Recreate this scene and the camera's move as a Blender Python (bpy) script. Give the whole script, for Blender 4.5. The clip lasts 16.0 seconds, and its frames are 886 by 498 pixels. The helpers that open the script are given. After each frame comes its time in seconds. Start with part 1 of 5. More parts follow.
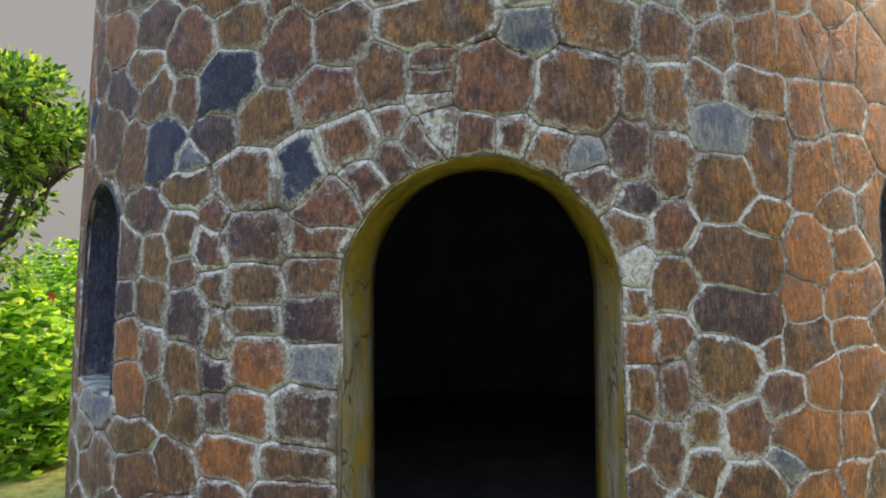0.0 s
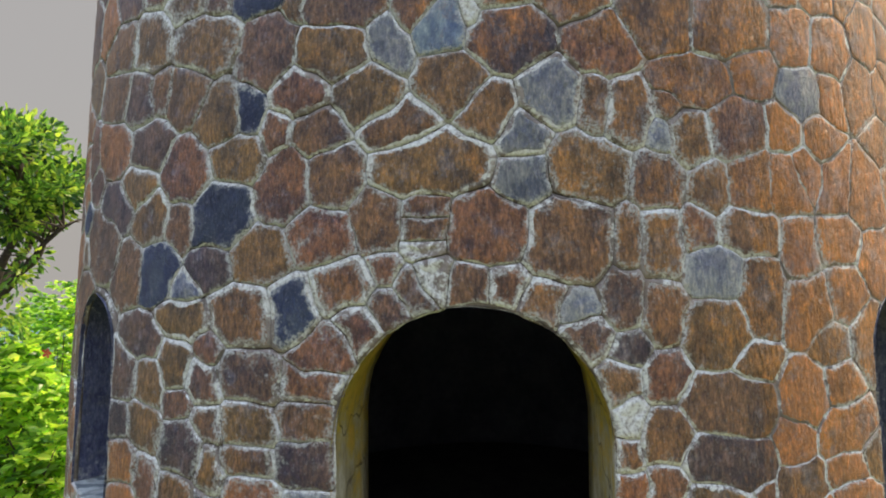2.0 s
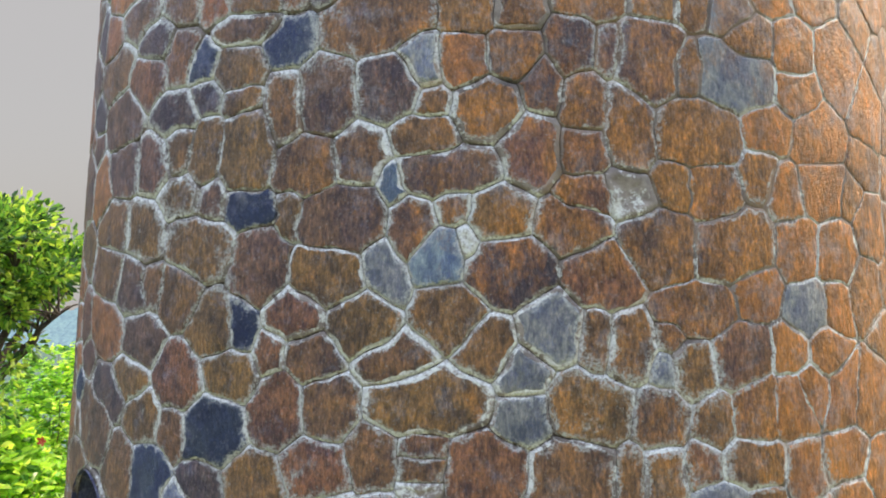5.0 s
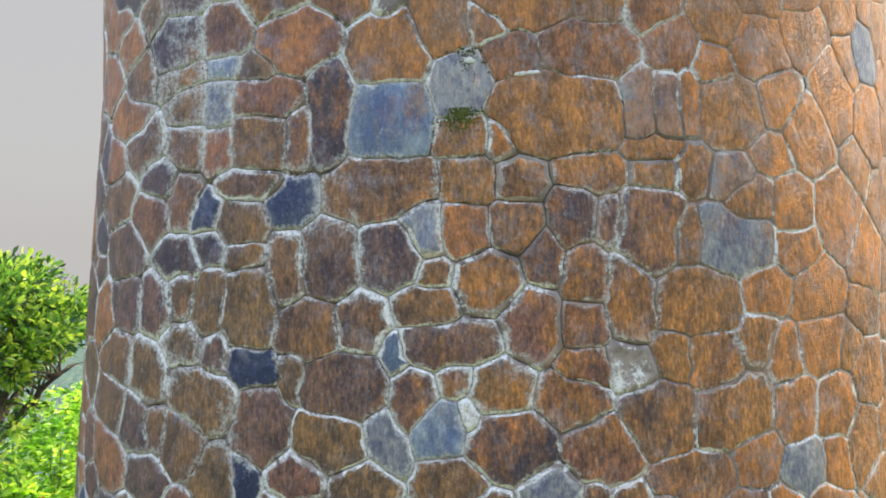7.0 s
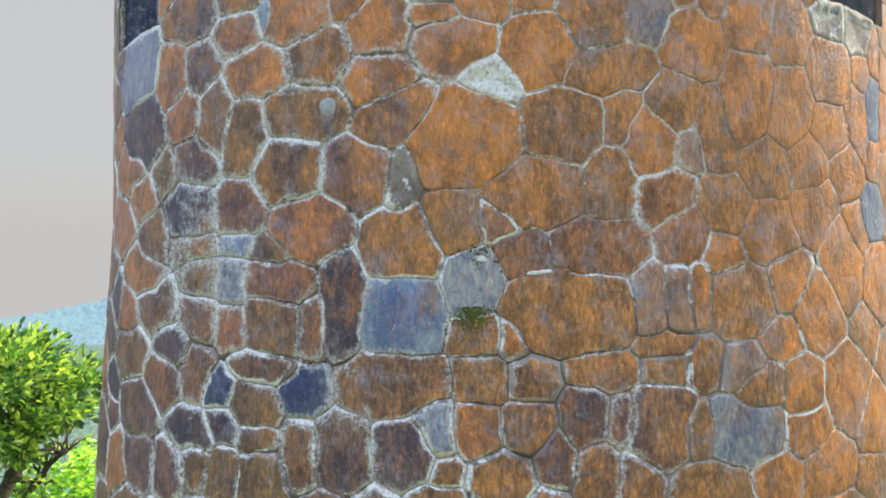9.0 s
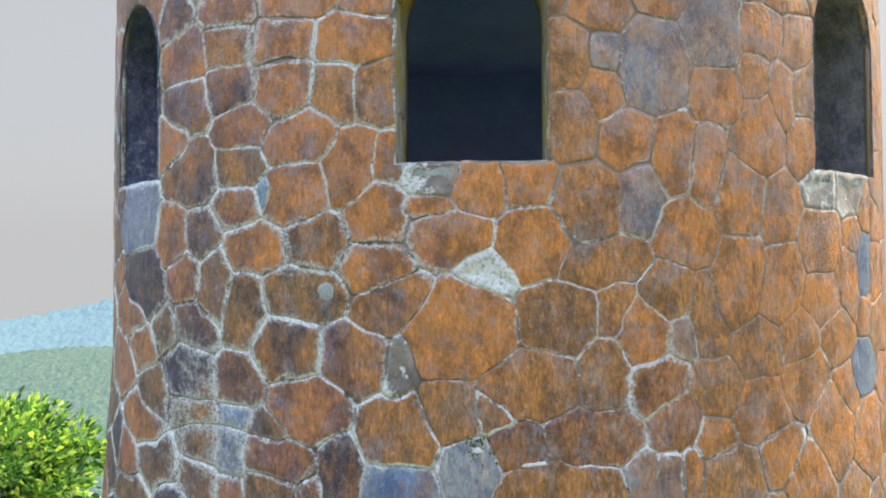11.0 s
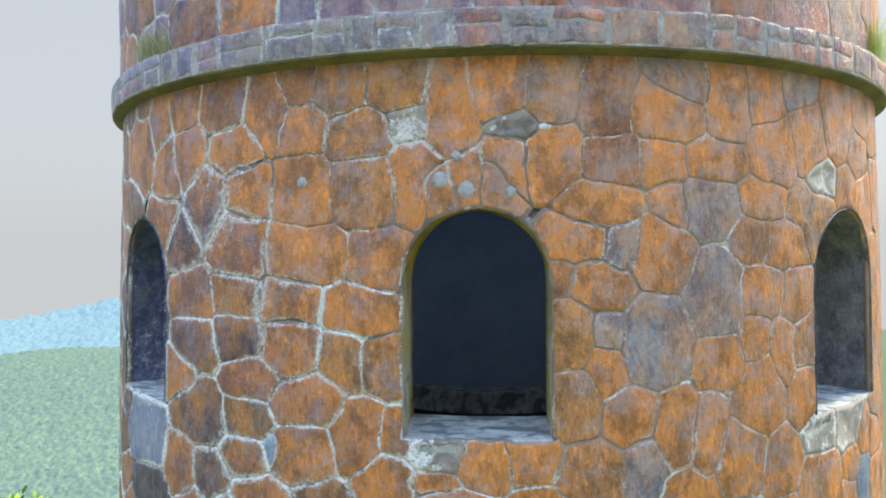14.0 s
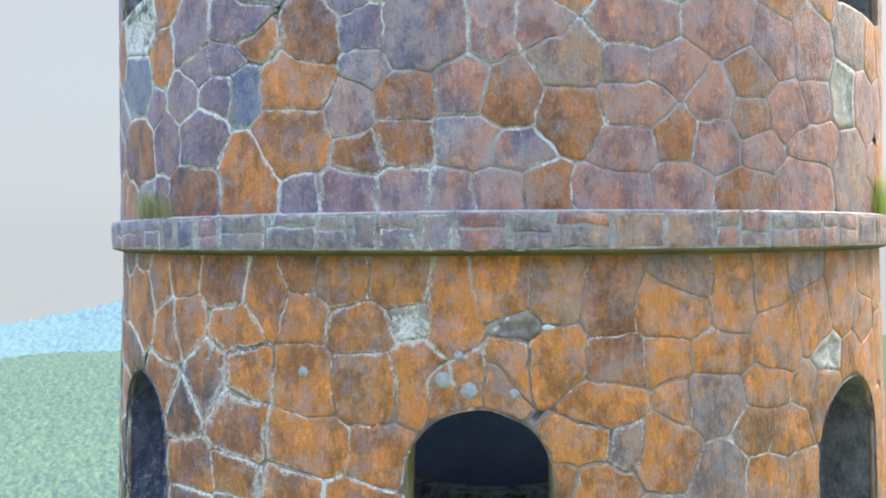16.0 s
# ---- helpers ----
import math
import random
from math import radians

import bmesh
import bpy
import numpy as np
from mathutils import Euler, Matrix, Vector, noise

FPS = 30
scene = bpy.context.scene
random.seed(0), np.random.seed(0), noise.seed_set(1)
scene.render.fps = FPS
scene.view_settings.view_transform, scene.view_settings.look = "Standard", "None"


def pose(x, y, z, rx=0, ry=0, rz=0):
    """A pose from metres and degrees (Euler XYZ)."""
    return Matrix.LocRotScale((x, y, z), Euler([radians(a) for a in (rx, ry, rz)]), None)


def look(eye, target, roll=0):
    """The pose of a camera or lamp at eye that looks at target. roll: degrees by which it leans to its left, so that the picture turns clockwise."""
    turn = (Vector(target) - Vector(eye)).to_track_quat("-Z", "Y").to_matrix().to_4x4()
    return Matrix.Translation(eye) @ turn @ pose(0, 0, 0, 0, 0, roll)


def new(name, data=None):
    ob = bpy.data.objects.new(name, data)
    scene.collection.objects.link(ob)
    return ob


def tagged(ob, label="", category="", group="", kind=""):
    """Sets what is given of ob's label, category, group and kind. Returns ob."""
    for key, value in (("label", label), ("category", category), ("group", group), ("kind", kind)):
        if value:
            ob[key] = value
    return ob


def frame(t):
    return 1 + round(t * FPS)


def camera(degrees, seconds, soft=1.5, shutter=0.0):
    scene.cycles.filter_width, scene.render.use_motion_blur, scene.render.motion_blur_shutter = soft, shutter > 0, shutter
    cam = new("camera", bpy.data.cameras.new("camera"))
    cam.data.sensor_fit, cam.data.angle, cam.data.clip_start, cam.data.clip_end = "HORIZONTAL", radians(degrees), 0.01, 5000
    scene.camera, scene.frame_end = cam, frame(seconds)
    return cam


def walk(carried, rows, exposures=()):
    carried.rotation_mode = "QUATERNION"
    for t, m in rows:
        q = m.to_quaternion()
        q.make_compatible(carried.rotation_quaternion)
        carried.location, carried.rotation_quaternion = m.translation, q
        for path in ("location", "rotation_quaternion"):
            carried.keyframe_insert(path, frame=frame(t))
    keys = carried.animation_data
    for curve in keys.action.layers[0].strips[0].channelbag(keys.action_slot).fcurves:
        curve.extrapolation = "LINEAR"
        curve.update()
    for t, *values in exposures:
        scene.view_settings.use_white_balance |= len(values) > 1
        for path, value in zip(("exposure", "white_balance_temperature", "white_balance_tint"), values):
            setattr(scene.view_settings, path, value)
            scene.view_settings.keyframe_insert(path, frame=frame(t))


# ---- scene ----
cam = camera(68.7, 16.0, soft=1.9)
# seconds, x, y, z, yaw, pitch, roll
ROWS = [
    (0, -0.030, -4.960, 1.769, 3.60, -1.49, 0.76),
    (0.5, -0.042, -4.949, 1.898, 3.52, -1.41, 0.71),
    (1, -0.036, -4.947, 2.022, 3.44, -1.32, 0.70),
    (1.5, -0.021, -4.947, 2.151, 3.49, -1.24, 0.68),
    (2, -0.009, -4.942, 2.282, 3.44, -1.22, 0.69),
    (2.5, -0.021, -4.934, 2.422, 3.57, -1.17, 0.65),
    (3, -0.018, -4.920, 2.563, 3.54, -1.27, 0.59),
    (3.5, -0.014, -4.900, 2.703, 3.51, -1.22, 0.60),
    (4, -0.007, -4.884, 2.827, 3.50, -1.15, 0.60),
    (6.5, 0.010, -4.840, 3.583, 3.41, -1.53, 0.44),
    (7, 0.003, -4.852, 3.734, 3.44, -1.61, 0.40),
    (7.5, -0.005, -4.862, 3.896, 3.45, -1.58, 0.44),
    (8, -0.012, -4.868, 4.077, 3.51, -1.56, 0.43),
    (8.5, -0.021, -4.857, 4.262, 3.57, -1.53, 0.43),
    (9, -0.032, -4.846, 4.446, 3.58, -1.52, 0.48),
    (11.5, -0.010, -4.869, 5.315, 3.40, -1.36, 0.46),
    (12, -0.005, -4.877, 5.487, 3.34, -1.53, 0.48),
    (12.5, -0.010, -4.888, 5.660, 3.40, -1.59, 0.54),
    (13, -0.031, -4.891, 5.834, 3.36, -1.57, 0.58),
    (13.5, -0.046, -4.879, 6.017, 3.31, -1.49, 0.53),
    (14, -0.038, -4.869, 6.186, 3.32, -1.40, 0.48),
    (14.5, -0.010, -4.844, 6.352, 3.31, -1.31, 0.49),
    (15, -0.040, -4.836, 6.523, 3.32, -1.22, 0.50),
    (15.5, -0.044, -4.846, 6.717, 3.35, -1.13, 0.44),
    (16, -0.044, -4.832, 6.918, 3.33, -1.02, 0.39),
]

walk(cam, [(t, pose(x, y, z, 90 + pitch, roll, yaw)) for t, x, y, z, yaw, pitch, roll in ROWS],
     exposures=[(0.0, -0.04, 6150, 12), (4.0, 0.30, 6050, 12), (9.0, 0.58, 5800, 10), (12.5, 0.64, 5600, 9), (16.0, 0.82, 5450, 7)])

# ---- light ----
SUN_ELEVATION, SUN_AZIMUTH = radians(40), radians(57)   # azimuth from +y towards +x
world = bpy.data.worlds.new("hazy_sky")
scene.world = world
world.use_nodes = True
wn, wl = world.node_tree.nodes, world.node_tree.links
wn.clear()
sky = wn.new("ShaderNodeTexSky")
sky.sky_type = "NISHITA"
sky.sun_disc = False
sky.sun_elevation, sky.sun_rotation = SUN_ELEVATION, SUN_AZIMUTH
sky.dust_density = 4.0
sky_bg = wn.new("ShaderNodeBackground")
sky_bg.inputs["Strength"].default_value = 0.012
haze_bg = wn.new("ShaderNodeBackground")
haze_bg.inputs["Strength"].default_value = 1.0
# a bright veil of thin cloud, brightest overhead as overcast skies are
veil_way = wn.new("ShaderNodeTexCoord")
veil_split = wn.new("ShaderNodeSeparateXYZ")
veil = wn.new("ShaderNodeMapRange")
veil.inputs["From Min"].default_value, veil.inputs["From Max"].default_value = 0.36, 0.75
veil.inputs["To Min"].default_value, veil.inputs["To Max"].default_value = 0.365, 1.82
veil_tint = wn.new("ShaderNodeMix")
veil_tint.data_type = "RGBA"
veil_tint.inputs[6].default_value = (1.09, 1.0, 0.88, 1)
veil_tint.inputs[7].default_value = (0.86, 1.0, 1.24, 1)
veil_blue = wn.new("ShaderNodeMapRange")
veil_blue.inputs["From Min"].default_value, veil_blue.inputs["From Max"].default_value = 0.36, 0.6
wl.new(veil_way.outputs["Generated"], veil_split.inputs[0])
wl.new(veil_split.outputs["Z"], veil.inputs["Value"])
wl.new(veil_split.outputs["Z"], veil_blue.inputs["Value"])
wl.new(veil_blue.outputs[0], veil_tint.inputs[0])
wl.new(veil.outputs[0], haze_bg.inputs["Strength"])
wl.new(veil_tint.outputs[2], haze_bg.inputs["Color"])
add = wn.new("ShaderNodeAddShader")
out = wn.new("ShaderNodeOutputWorld")
wl.new(sky.outputs[0], sky_bg.inputs["Color"])
wl.new(sky_bg.outputs[0], add.inputs[0])
wl.new(haze_bg.outputs[0], add.inputs[1])
wl.new(add.outputs[0], out.inputs["Surface"])

sun = new("sun", bpy.data.lights.new("sun", "SUN"))
sun.data.energy, sun.data.angle, sun.data.color = 5.5, radians(14.0), (1.0, 0.80, 0.50)
toward = Vector((math.sin(SUN_AZIMUTH) * math.cos(SUN_ELEVATION), math.cos(SUN_AZIMUTH) * math.cos(SUN_ELEVATION), math.sin(SUN_ELEVATION)))
sun.matrix_world = look(toward * 50, (0, 0, 0))


# ---- materials ----
class Nodes:
    """Short hand for building one node material."""

    def __init__(self, name, roughness=0.8, specular=0.3):
        self.mat = bpy.data.materials.new(name)
        self.mat.use_nodes = True
        self.tree = self.mat.node_tree
        self.bsdf = self.tree.nodes["Principled BSDF"]
        self.bsdf.inputs["Roughness"].default_value = roughness
        self.bsdf.inputs["Specular IOR Level"].default_value = specular

    def node(self, kind, **inputs):
        n = self.tree.nodes.new(kind)
        for key, value in inputs.items():
            self.put(n.inputs[key.replace("_", " ")], value)
        return n

    def put(self, socket, value):
        if isinstance(value, bpy.types.NodeSocket):
            self.tree.links.new(value, socket)
        else:
            socket.default_value = value

    def coords(self, sx=1.0, sy=1.0, sz=1.0):
        geo = self.tree.nodes.new("ShaderNodeNewGeometry")
        m = self.tree.nodes.new("ShaderNodeVectorMath")
        m.operation = "MULTIPLY"
        self.tree.links.new(geo.outputs["Position"], m.inputs[0])
        m.inputs[1].default_value = (sx, sy, sz)
        return m.outputs[0]

    def noise(self, scale, detail=4.0, rough=0.55, stretch=(1, 1, 1)):
        n = self.node("ShaderNodeTexNoise", Scale=scale, Detail=detail, Roughness=rough, Vector=self.coords(*stretch))
        return n.outputs["Fac"]

    def ramp(self, fac, *stops):
        r = self.tree.nodes.new("ShaderNodeValToRGB")
        els = r.color_ramp.elements
        while len(els) < len(stops):
            els.new(0.5)
        for e, (p, c) in zip(els, stops):
            e.position = p
            e.color = (c, c, c, 1) if isinstance(c, (int, float)) else (*c, 1)
        self.put(r.inputs["Fac"], fac)
        return r.outputs["Color"]

    def mix(self, fac, a, b, blend="MIX"):
        m = self.tree.nodes.new("ShaderNodeMix")
        m.data_type, m.blend_type = "RGBA", blend
        self.put(m.inputs[0], fac)
        for s, v in ((m.inputs[6], a), (m.inputs[7], b)):
            self.put(s, (*v, 1) if isinstance(v, tuple) else v)
        return m.outputs[2]

    def math(self, op, a, b=0.0):
        m = self.tree.nodes.new("ShaderNodeMath")
        m.operation = op
        self.put(m.inputs[0], a)
        self.put(m.inputs[1], b)
        return m.outputs[0]

    def chance(self):
        """One random number a piece, for objects and for joined islands alike."""
        o = self.tree.nodes.new("ShaderNodeObjectInfo").outputs["Random"]
        g = self.tree.nodes.new("ShaderNodeNewGeometry").outputs["Random Per Island"]
        return self.math("FRACT", self.math("ADD", o, g))

    def lift(self, per_metre, per_side=0.0):
        """A share that grows up the wall and towards +x: lichen and painted light."""
        geo = self.tree.nodes.new("ShaderNodeNewGeometry")
        split = self.tree.nodes.new("ShaderNodeSeparateXYZ")
        self.tree.links.new(geo.outputs["Position"], split.inputs[0])
        up = self.math("MULTIPLY", self.math("SUBTRACT", self.math("MINIMUM", split.outputs["Z"], 6.6), 3.0), per_metre)
        return self.math("ADD", up, self.math("MULTIPLY", split.outputs["X"], per_side))

    def color(self, c):
        self.put(self.bsdf.inputs["Base Color"], c)

    def bump(self, height, strength=0.5, distance=0.01):
        b = self.node("ShaderNodeBump", Strength=strength, Distance=distance, Height=height)
        self.tree.links.new(b.outputs[0], self.bsdf.inputs["Normal"])


def stone_material(name, tints, patch, amount, climb=0.088, lime_amount=0.0, fleck=0.75, roughness=0.48):
    """Weathered volcanic stone: own tint a stone, an orange lichen film that spreads up the wall, dark and grey
    blotches that run across the joints, fine vertical weathering, grit, and lime that has bled in from the joints; sun,
    sky, haze and highlights are painted in too."""
    n = Nodes(name, roughness, 0.4)
    c = n.ramp(n.chance(), *((k / (len(tints) - 1), t) for k, t in enumerate(tints)))
    # orange lichen; its lean towards +x also paints in the sun's warm side
    film = n.ramp(n.math("ADD", n.noise(5.5, 9, 0.74, (1, 1, 0.6)), n.lift(climb, 0.130)), (0.60 - amount, 0.0), (0.74 - amount, 1.0))
    c = n.mix(n.math("MULTIPLY", film, 0.80), c, patch)
    # dark blotches, tinted blue for the cool light on the wall
    blotch = n.ramp(n.noise(7.5, 9, 0.78, (1, 1, 0.7)), (0.47, 0.0), (0.57, 1.0))
    c = n.mix(n.math("MULTIPLY", blotch, 0.80), c, n.mix(1.0, c, (0.38, 0.43, 0.66), "MULTIPLY"))
    # lighter patches: glints painted into the colour
    glint = n.ramp(n.noise(17.0, 8, 0.78, (1, 1, 0.6)), (0.53, 0.0), (0.60, 0.8))
    c = n.mix(glint, c, n.mix(1.0, c, (1.45, 1.35, 1.25), "MULTIPLY"))
    # grey blotches that grow up the wall, with haze put into the colour
    veil = n.ramp(n.math("ADD", n.noise(8.0, 9, 0.78), n.lift(0.014, 0.016)), (0.52, 0.0), (0.63, 0.40))
    c = n.mix(veil, c, (0.36, 0.34, 0.37))
    # bluish tone growing towards -x: the sky's cool light put into the colour
    damp = n.ramp(n.math("ADD", n.noise(4.5, 8, 0.76), n.lift(0.0, -0.075)), (0.52, 0.0), (0.62, 0.7))
    c = n.mix(damp, c, n.mix(1.0, c, (0.72, 0.80, 1.18), "MULTIPLY"))
    streak = n.noise(80.0, 4, 0.7, (1, 1, 0.34))
    fresh = n.math("SUBTRACT", 1.0, n.math("MAXIMUM", n.lift(0.22), 0.0))
    c = n.mix(n.math("MULTIPLY", n.ramp(streak, (0.36, fleck), (0.50, 0.0)), fresh), c, n.mix(1.0, c, (0.42, 0.46, 0.60), "MULTIPLY"))
    c = n.mix(n.math("MULTIPLY", n.ramp(streak, (0.50, 0.0), (0.64, fleck)), fresh), c, n.mix(1.0, c, (1.9, 1.75, 1.5), "MULTIPLY"))
    rim = n.node("ShaderNodeAttribute")
    rim.attribute_name = "rim"
    wash = n.math("ADD", n.math("ADD", n.noise(1.7, 3, 0.5), n.math("MULTIPLY", n.noise(9.0, 6, 0.72), 0.6)), n.math("SUBTRACT", n.noise(26.0, 6, 0.78), 0.3))
    wash = n.math("SUBTRACT", n.math("ADD", wash, n.math("MULTIPLY", rim.outputs["Fac"], 0.36)), n.math("MAXIMUM", n.lift(0.040, 0.075), -0.03))
    lime = n.ramp(n.math("SUBTRACT", wash, 0.6), (0.60 - lime_amount, 0.0), (0.76 - lime_amount, 0.85))
    grain = n.ramp(n.noise(75.0, 6, 0.8), (0.42, 0.0), (0.54, 1.0))
    c = n.mix(n.math("MULTIPLY", lime, grain), c, (0.62, 0.62, 0.59))
    # pale specks painted in for small highlights on the rough face
    speck = n.ramp(n.noise(110.0, 2, 0.5), (0.62, 0.0), (0.74, 0.4))
    c = n.mix(speck, c, (0.45, 0.43, 0.41))
    n.color(c)
    relief = n.math("ADD", n.math("MULTIPLY", streak, 0.6), n.math("MULTIPLY", n.noise(44.0, 7, 0.72, (1, 1, 0.42)), 1.1))
    n.bump(n.math("MULTIPLY", relief, n.math("ADD", n.math("MULTIPLY", fresh, 0.7), 0.3)), 1.0, 0.026)
    return n.mat


BROWN = stone_material("brown_stone", ((0.195, 0.114, 0.082), (0.270, 0.142, 0.070), (0.290, 0.165, 0.066), (0.295, 0.132, 0.076), (0.210, 0.126, 0.090)), (0.50, 0.215, 0.050), 0.085)
MOTTLED = stone_material("mottled_dark_stone", ((0.095, 0.070, 0.075), (0.14, 0.088, 0.080), (0.12, 0.086, 0.092)), (0.44, 0.18, 0.05), 0.09)
# Haze over the top wall is put into these lighter, greyer tints.
UPPER = stone_material("hazed_brown_stone", ((0.24, 0.185, 0.195), (0.40, 0.235, 0.20), (0.30, 0.23, 0.235), (0.42, 0.26, 0.21), (0.36, 0.32, 0.33)), (0.52, 0.23, 0.13), -0.17, fleck=0.3)
GREYED = stone_material("greyed_ledge_stone", ((0.24, 0.20, 0.19), (0.33, 0.26, 0.23), (0.28, 0.25, 0.25)), (0.45, 0.27, 0.17), -0.29, lime_amount=0.06, fleck=0.3)
ORANGE = stone_material("orange_stone", ((0.46, 0.19, 0.075), (0.52, 0.22, 0.075), (0.44, 0.18, 0.08)), (0.60, 0.235, 0.045), 0.06, fleck=0.45)
DARK = stone_material("dark_stone", ((0.030, 0.042, 0.085), (0.042, 0.058, 0.11), (0.085, 0.105, 0.165)), (0.22, 0.26, 0.34), -0.04, lime_amount=-0.02, fleck=0.3)
GREY = stone_material("grey_stone", ((0.23, 0.235, 0.245), (0.35, 0.355, 0.365), (0.28, 0.28, 0.28)), (0.42, 0.22, 0.11), -0.06, lime_amount=0.04, fleck=0.5)
PALE = stone_material("pale_lichen_stone", ((0.23, 0.30, 0.36), (0.30, 0.37, 0.43), (0.22, 0.28, 0.33)), (0.44, 0.20, 0.07), 0.03, lime_amount=0.03, fleck=0.3)


def mortar_material(name, amount, stain=(0.40, 0.25, 0.15)):
    """Pointing gone brown and grey, with lime that has bloomed out of it in patches and runs."""
    n = Nodes(name, 0.85, 0.25)
    base = n.ramp(n.noise(6.0, 7, 0.7), (0.32, (0.11, 0.092, 0.085)), (0.5, (0.22, 0.185, 0.165)), (0.66, (0.34, 0.29, 0.255)))
    rough = n.math("ADD", n.math("MULTIPLY", n.noise(10.0, 6, 0.72), 1.3), n.math("MULTIPLY", n.math("SUBTRACT", n.noise(30.0, 5, 0.78), 0.65), 1.3))
    wash = n.math("SUBTRACT", n.math("ADD", n.math("MULTIPLY", n.noise(2.6, 3, 0.5), 1.5), rough), n.math("MAXIMUM", n.lift(0.030, 0.085), -0.03))
    lime = n.ramp(n.math("SUBTRACT", wash, 0.75), (0.46 - amount, 0.0), (0.58 - amount, 1.0))
    fine = n.ramp(n.noise(70.0, 6, 0.78), (0.38, 0.15), (0.52, 1.0))
    c = n.mix(n.math("MULTIPLY", lime, fine), base, (0.68, 0.68, 0.65))
    film = n.ramp(n.math("ADD", n.noise(3.6, 7, 0.68), n.lift(0.045, 0.065)), (0.54, 0.0), (0.72, 0.55))
    c = n.mix(film, c, stain)
    n.color(c)
    n.bump(n.noise(50.0, 6, 0.7), 0.8, 0.010)
    return n.mat


MORTAR = mortar_material("weathered_mortar", 0.13)
RIM = mortar_material("brown_mortar", -0.10)
PALE_MORTAR = mortar_material("pale_grey_mortar", 0.14, (0.50, 0.46, 0.45))
LIMED = mortar_material("limed_mortar", 0.09, (0.50, 0.44, 0.36))


def plain_material(name, dark, light, scale, roughness=0.85, bump=0.4, specular=0.25, stretch=(1, 1, 1)):
    n = Nodes(name, roughness, specular)
    a = n.noise(scale, 6, 0.62, stretch)
    b = n.noise(scale * 7, 4, 0.6, stretch)
    n.color(n.ramp(n.math("ADD", n.math("MULTIPLY", a, 0.7), n.math("MULTIPLY", b, 0.3)), (0.35, dark), (0.65, light)))
    n.bump(b, bump, 0.01)
    return n.mat


PARAPET_DARK = plain_material("dark_parapet_wall", (0.04, 0.032, 0.027), (0.08, 0.062, 0.05), 8)
LEDGE = plain_material("grey_ledge_mortar", (0.17, 0.155, 0.15), (0.44, 0.42, 0.40), 11)
INNER = plain_material("dim_inner_plaster", (0.40, 0.51, 0.74), (0.56, 0.67, 0.90), 2.5)
# Darker copy of the inner wall; the doorway's shade is put into the colour.
SHADED_INNER = plain_material("shade_dark_inner_wall", (0.05, 0.055, 0.07), (0.13, 0.14, 0.17), 2.5)
FLOOR = plain_material("damp_concrete_floor", (0.07, 0.07, 0.072), (0.14, 0.135, 0.13), 3)
def sill_material():
    """Pale lime-washed cement with hard-edged damp dark patches and drips."""
    n = Nodes("lime_streaked_sill", 0.7, 0.35)
    base = n.ramp(n.noise(14, 6, 0.7), (0.35, (0.17, 0.18, 0.18)), (0.6, (0.42, 0.44, 0.43)))
    damp = n.ramp(n.noise(7.5, 3, 0.5, (1, 2.2, 0.8)), (0.53, 0.0), (0.57, 0.85))
    n.color(n.mix(damp, base, (0.09, 0.11, 0.13)))
    n.bump(n.noise(50, 5, 0.7), 0.6, 0.01)
    return n.mat


SILL = sill_material()


def reveal_material():
    """Rendered reveal: pale cracked plaster on the jambs, a yellow-green algae film where it faces down."""
    n = Nodes("algae_stained_reveal", 0.8, 0.25)
    plaster = n.ramp(n.noise(11, 8, 0.75, (1, 1, 0.45)), (0.36, (0.22, 0.19, 0.13)), (0.50, (0.42, 0.38, 0.29)), (0.64, (0.56, 0.53, 0.45)))
    algae = n.ramp(n.noise(7, 8, 0.74), (0.36, (0.20, 0.18, 0.025)), (0.52, (0.44, 0.33, 0.035)), (0.66, (0.58, 0.36, 0.05)))
    geo = n.node("ShaderNodeNewGeometry")
    split = n.node("ShaderNodeSeparateXYZ", Vector=geo.outputs["Normal"])
    down = n.math("MULTIPLY", split.outputs["Z"], -0.35)
    c = n.mix(n.ramp(n.math("ADD", n.noise(3.5, 7, 0.7), down), (0.46, 0.1), (0.60, 0.95)), plaster, algae)
    crack = n.noise(2.4, 3, 0.5)
    line = n.ramp(n.math("ABSOLUTE", n.math("SUBTRACT", crack, 0.5)), (0.002, 0.7), (0.008, 0.0))
    c = n.mix(line, c, (0.05, 0.04, 0.03))
    n.color(c)
    n.bump(n.math("SUBTRACT", n.noise(40, 7, 0.72), line), 0.9, 0.014)
    return n.mat


REVEAL = reveal_material()
# Damp, lime-streaked jambs; their shade is put into the dark blue tints.
SHADED_DAMP = stone_material("shaded_damp_reveal", ((0.10, 0.11, 0.16), (0.15, 0.155, 0.21)), (0.16, 0.15, 0.13), -0.05, lime_amount=0.13)
LIMEWASH = plain_material("white_lime_crust", (0.34, 0.33, 0.31), (0.80, 0.79, 0.76), 30)
CRUST = plain_material("pale_lichen_crust", (0.24, 0.25, 0.26), (0.42, 0.42, 0.41), 45)
MOSS = plain_material("green_moss", (0.05, 0.065, 0.015), (0.12, 0.13, 0.03), 30)
ALGAE = plain_material("algae_under_ledge", (0.06, 0.055, 0.03), (0.16, 0.13, 0.045), 5)
BARK = plain_material("dark_bark", (0.05, 0.04, 0.04), (0.12, 0.10, 0.09), 12, stretch=(1, 1, 0.3))
FLOWER = plain_material("red_petals", (0.55, 0.05, 0.04), (0.70, 0.12, 0.08), 40, 0.6)


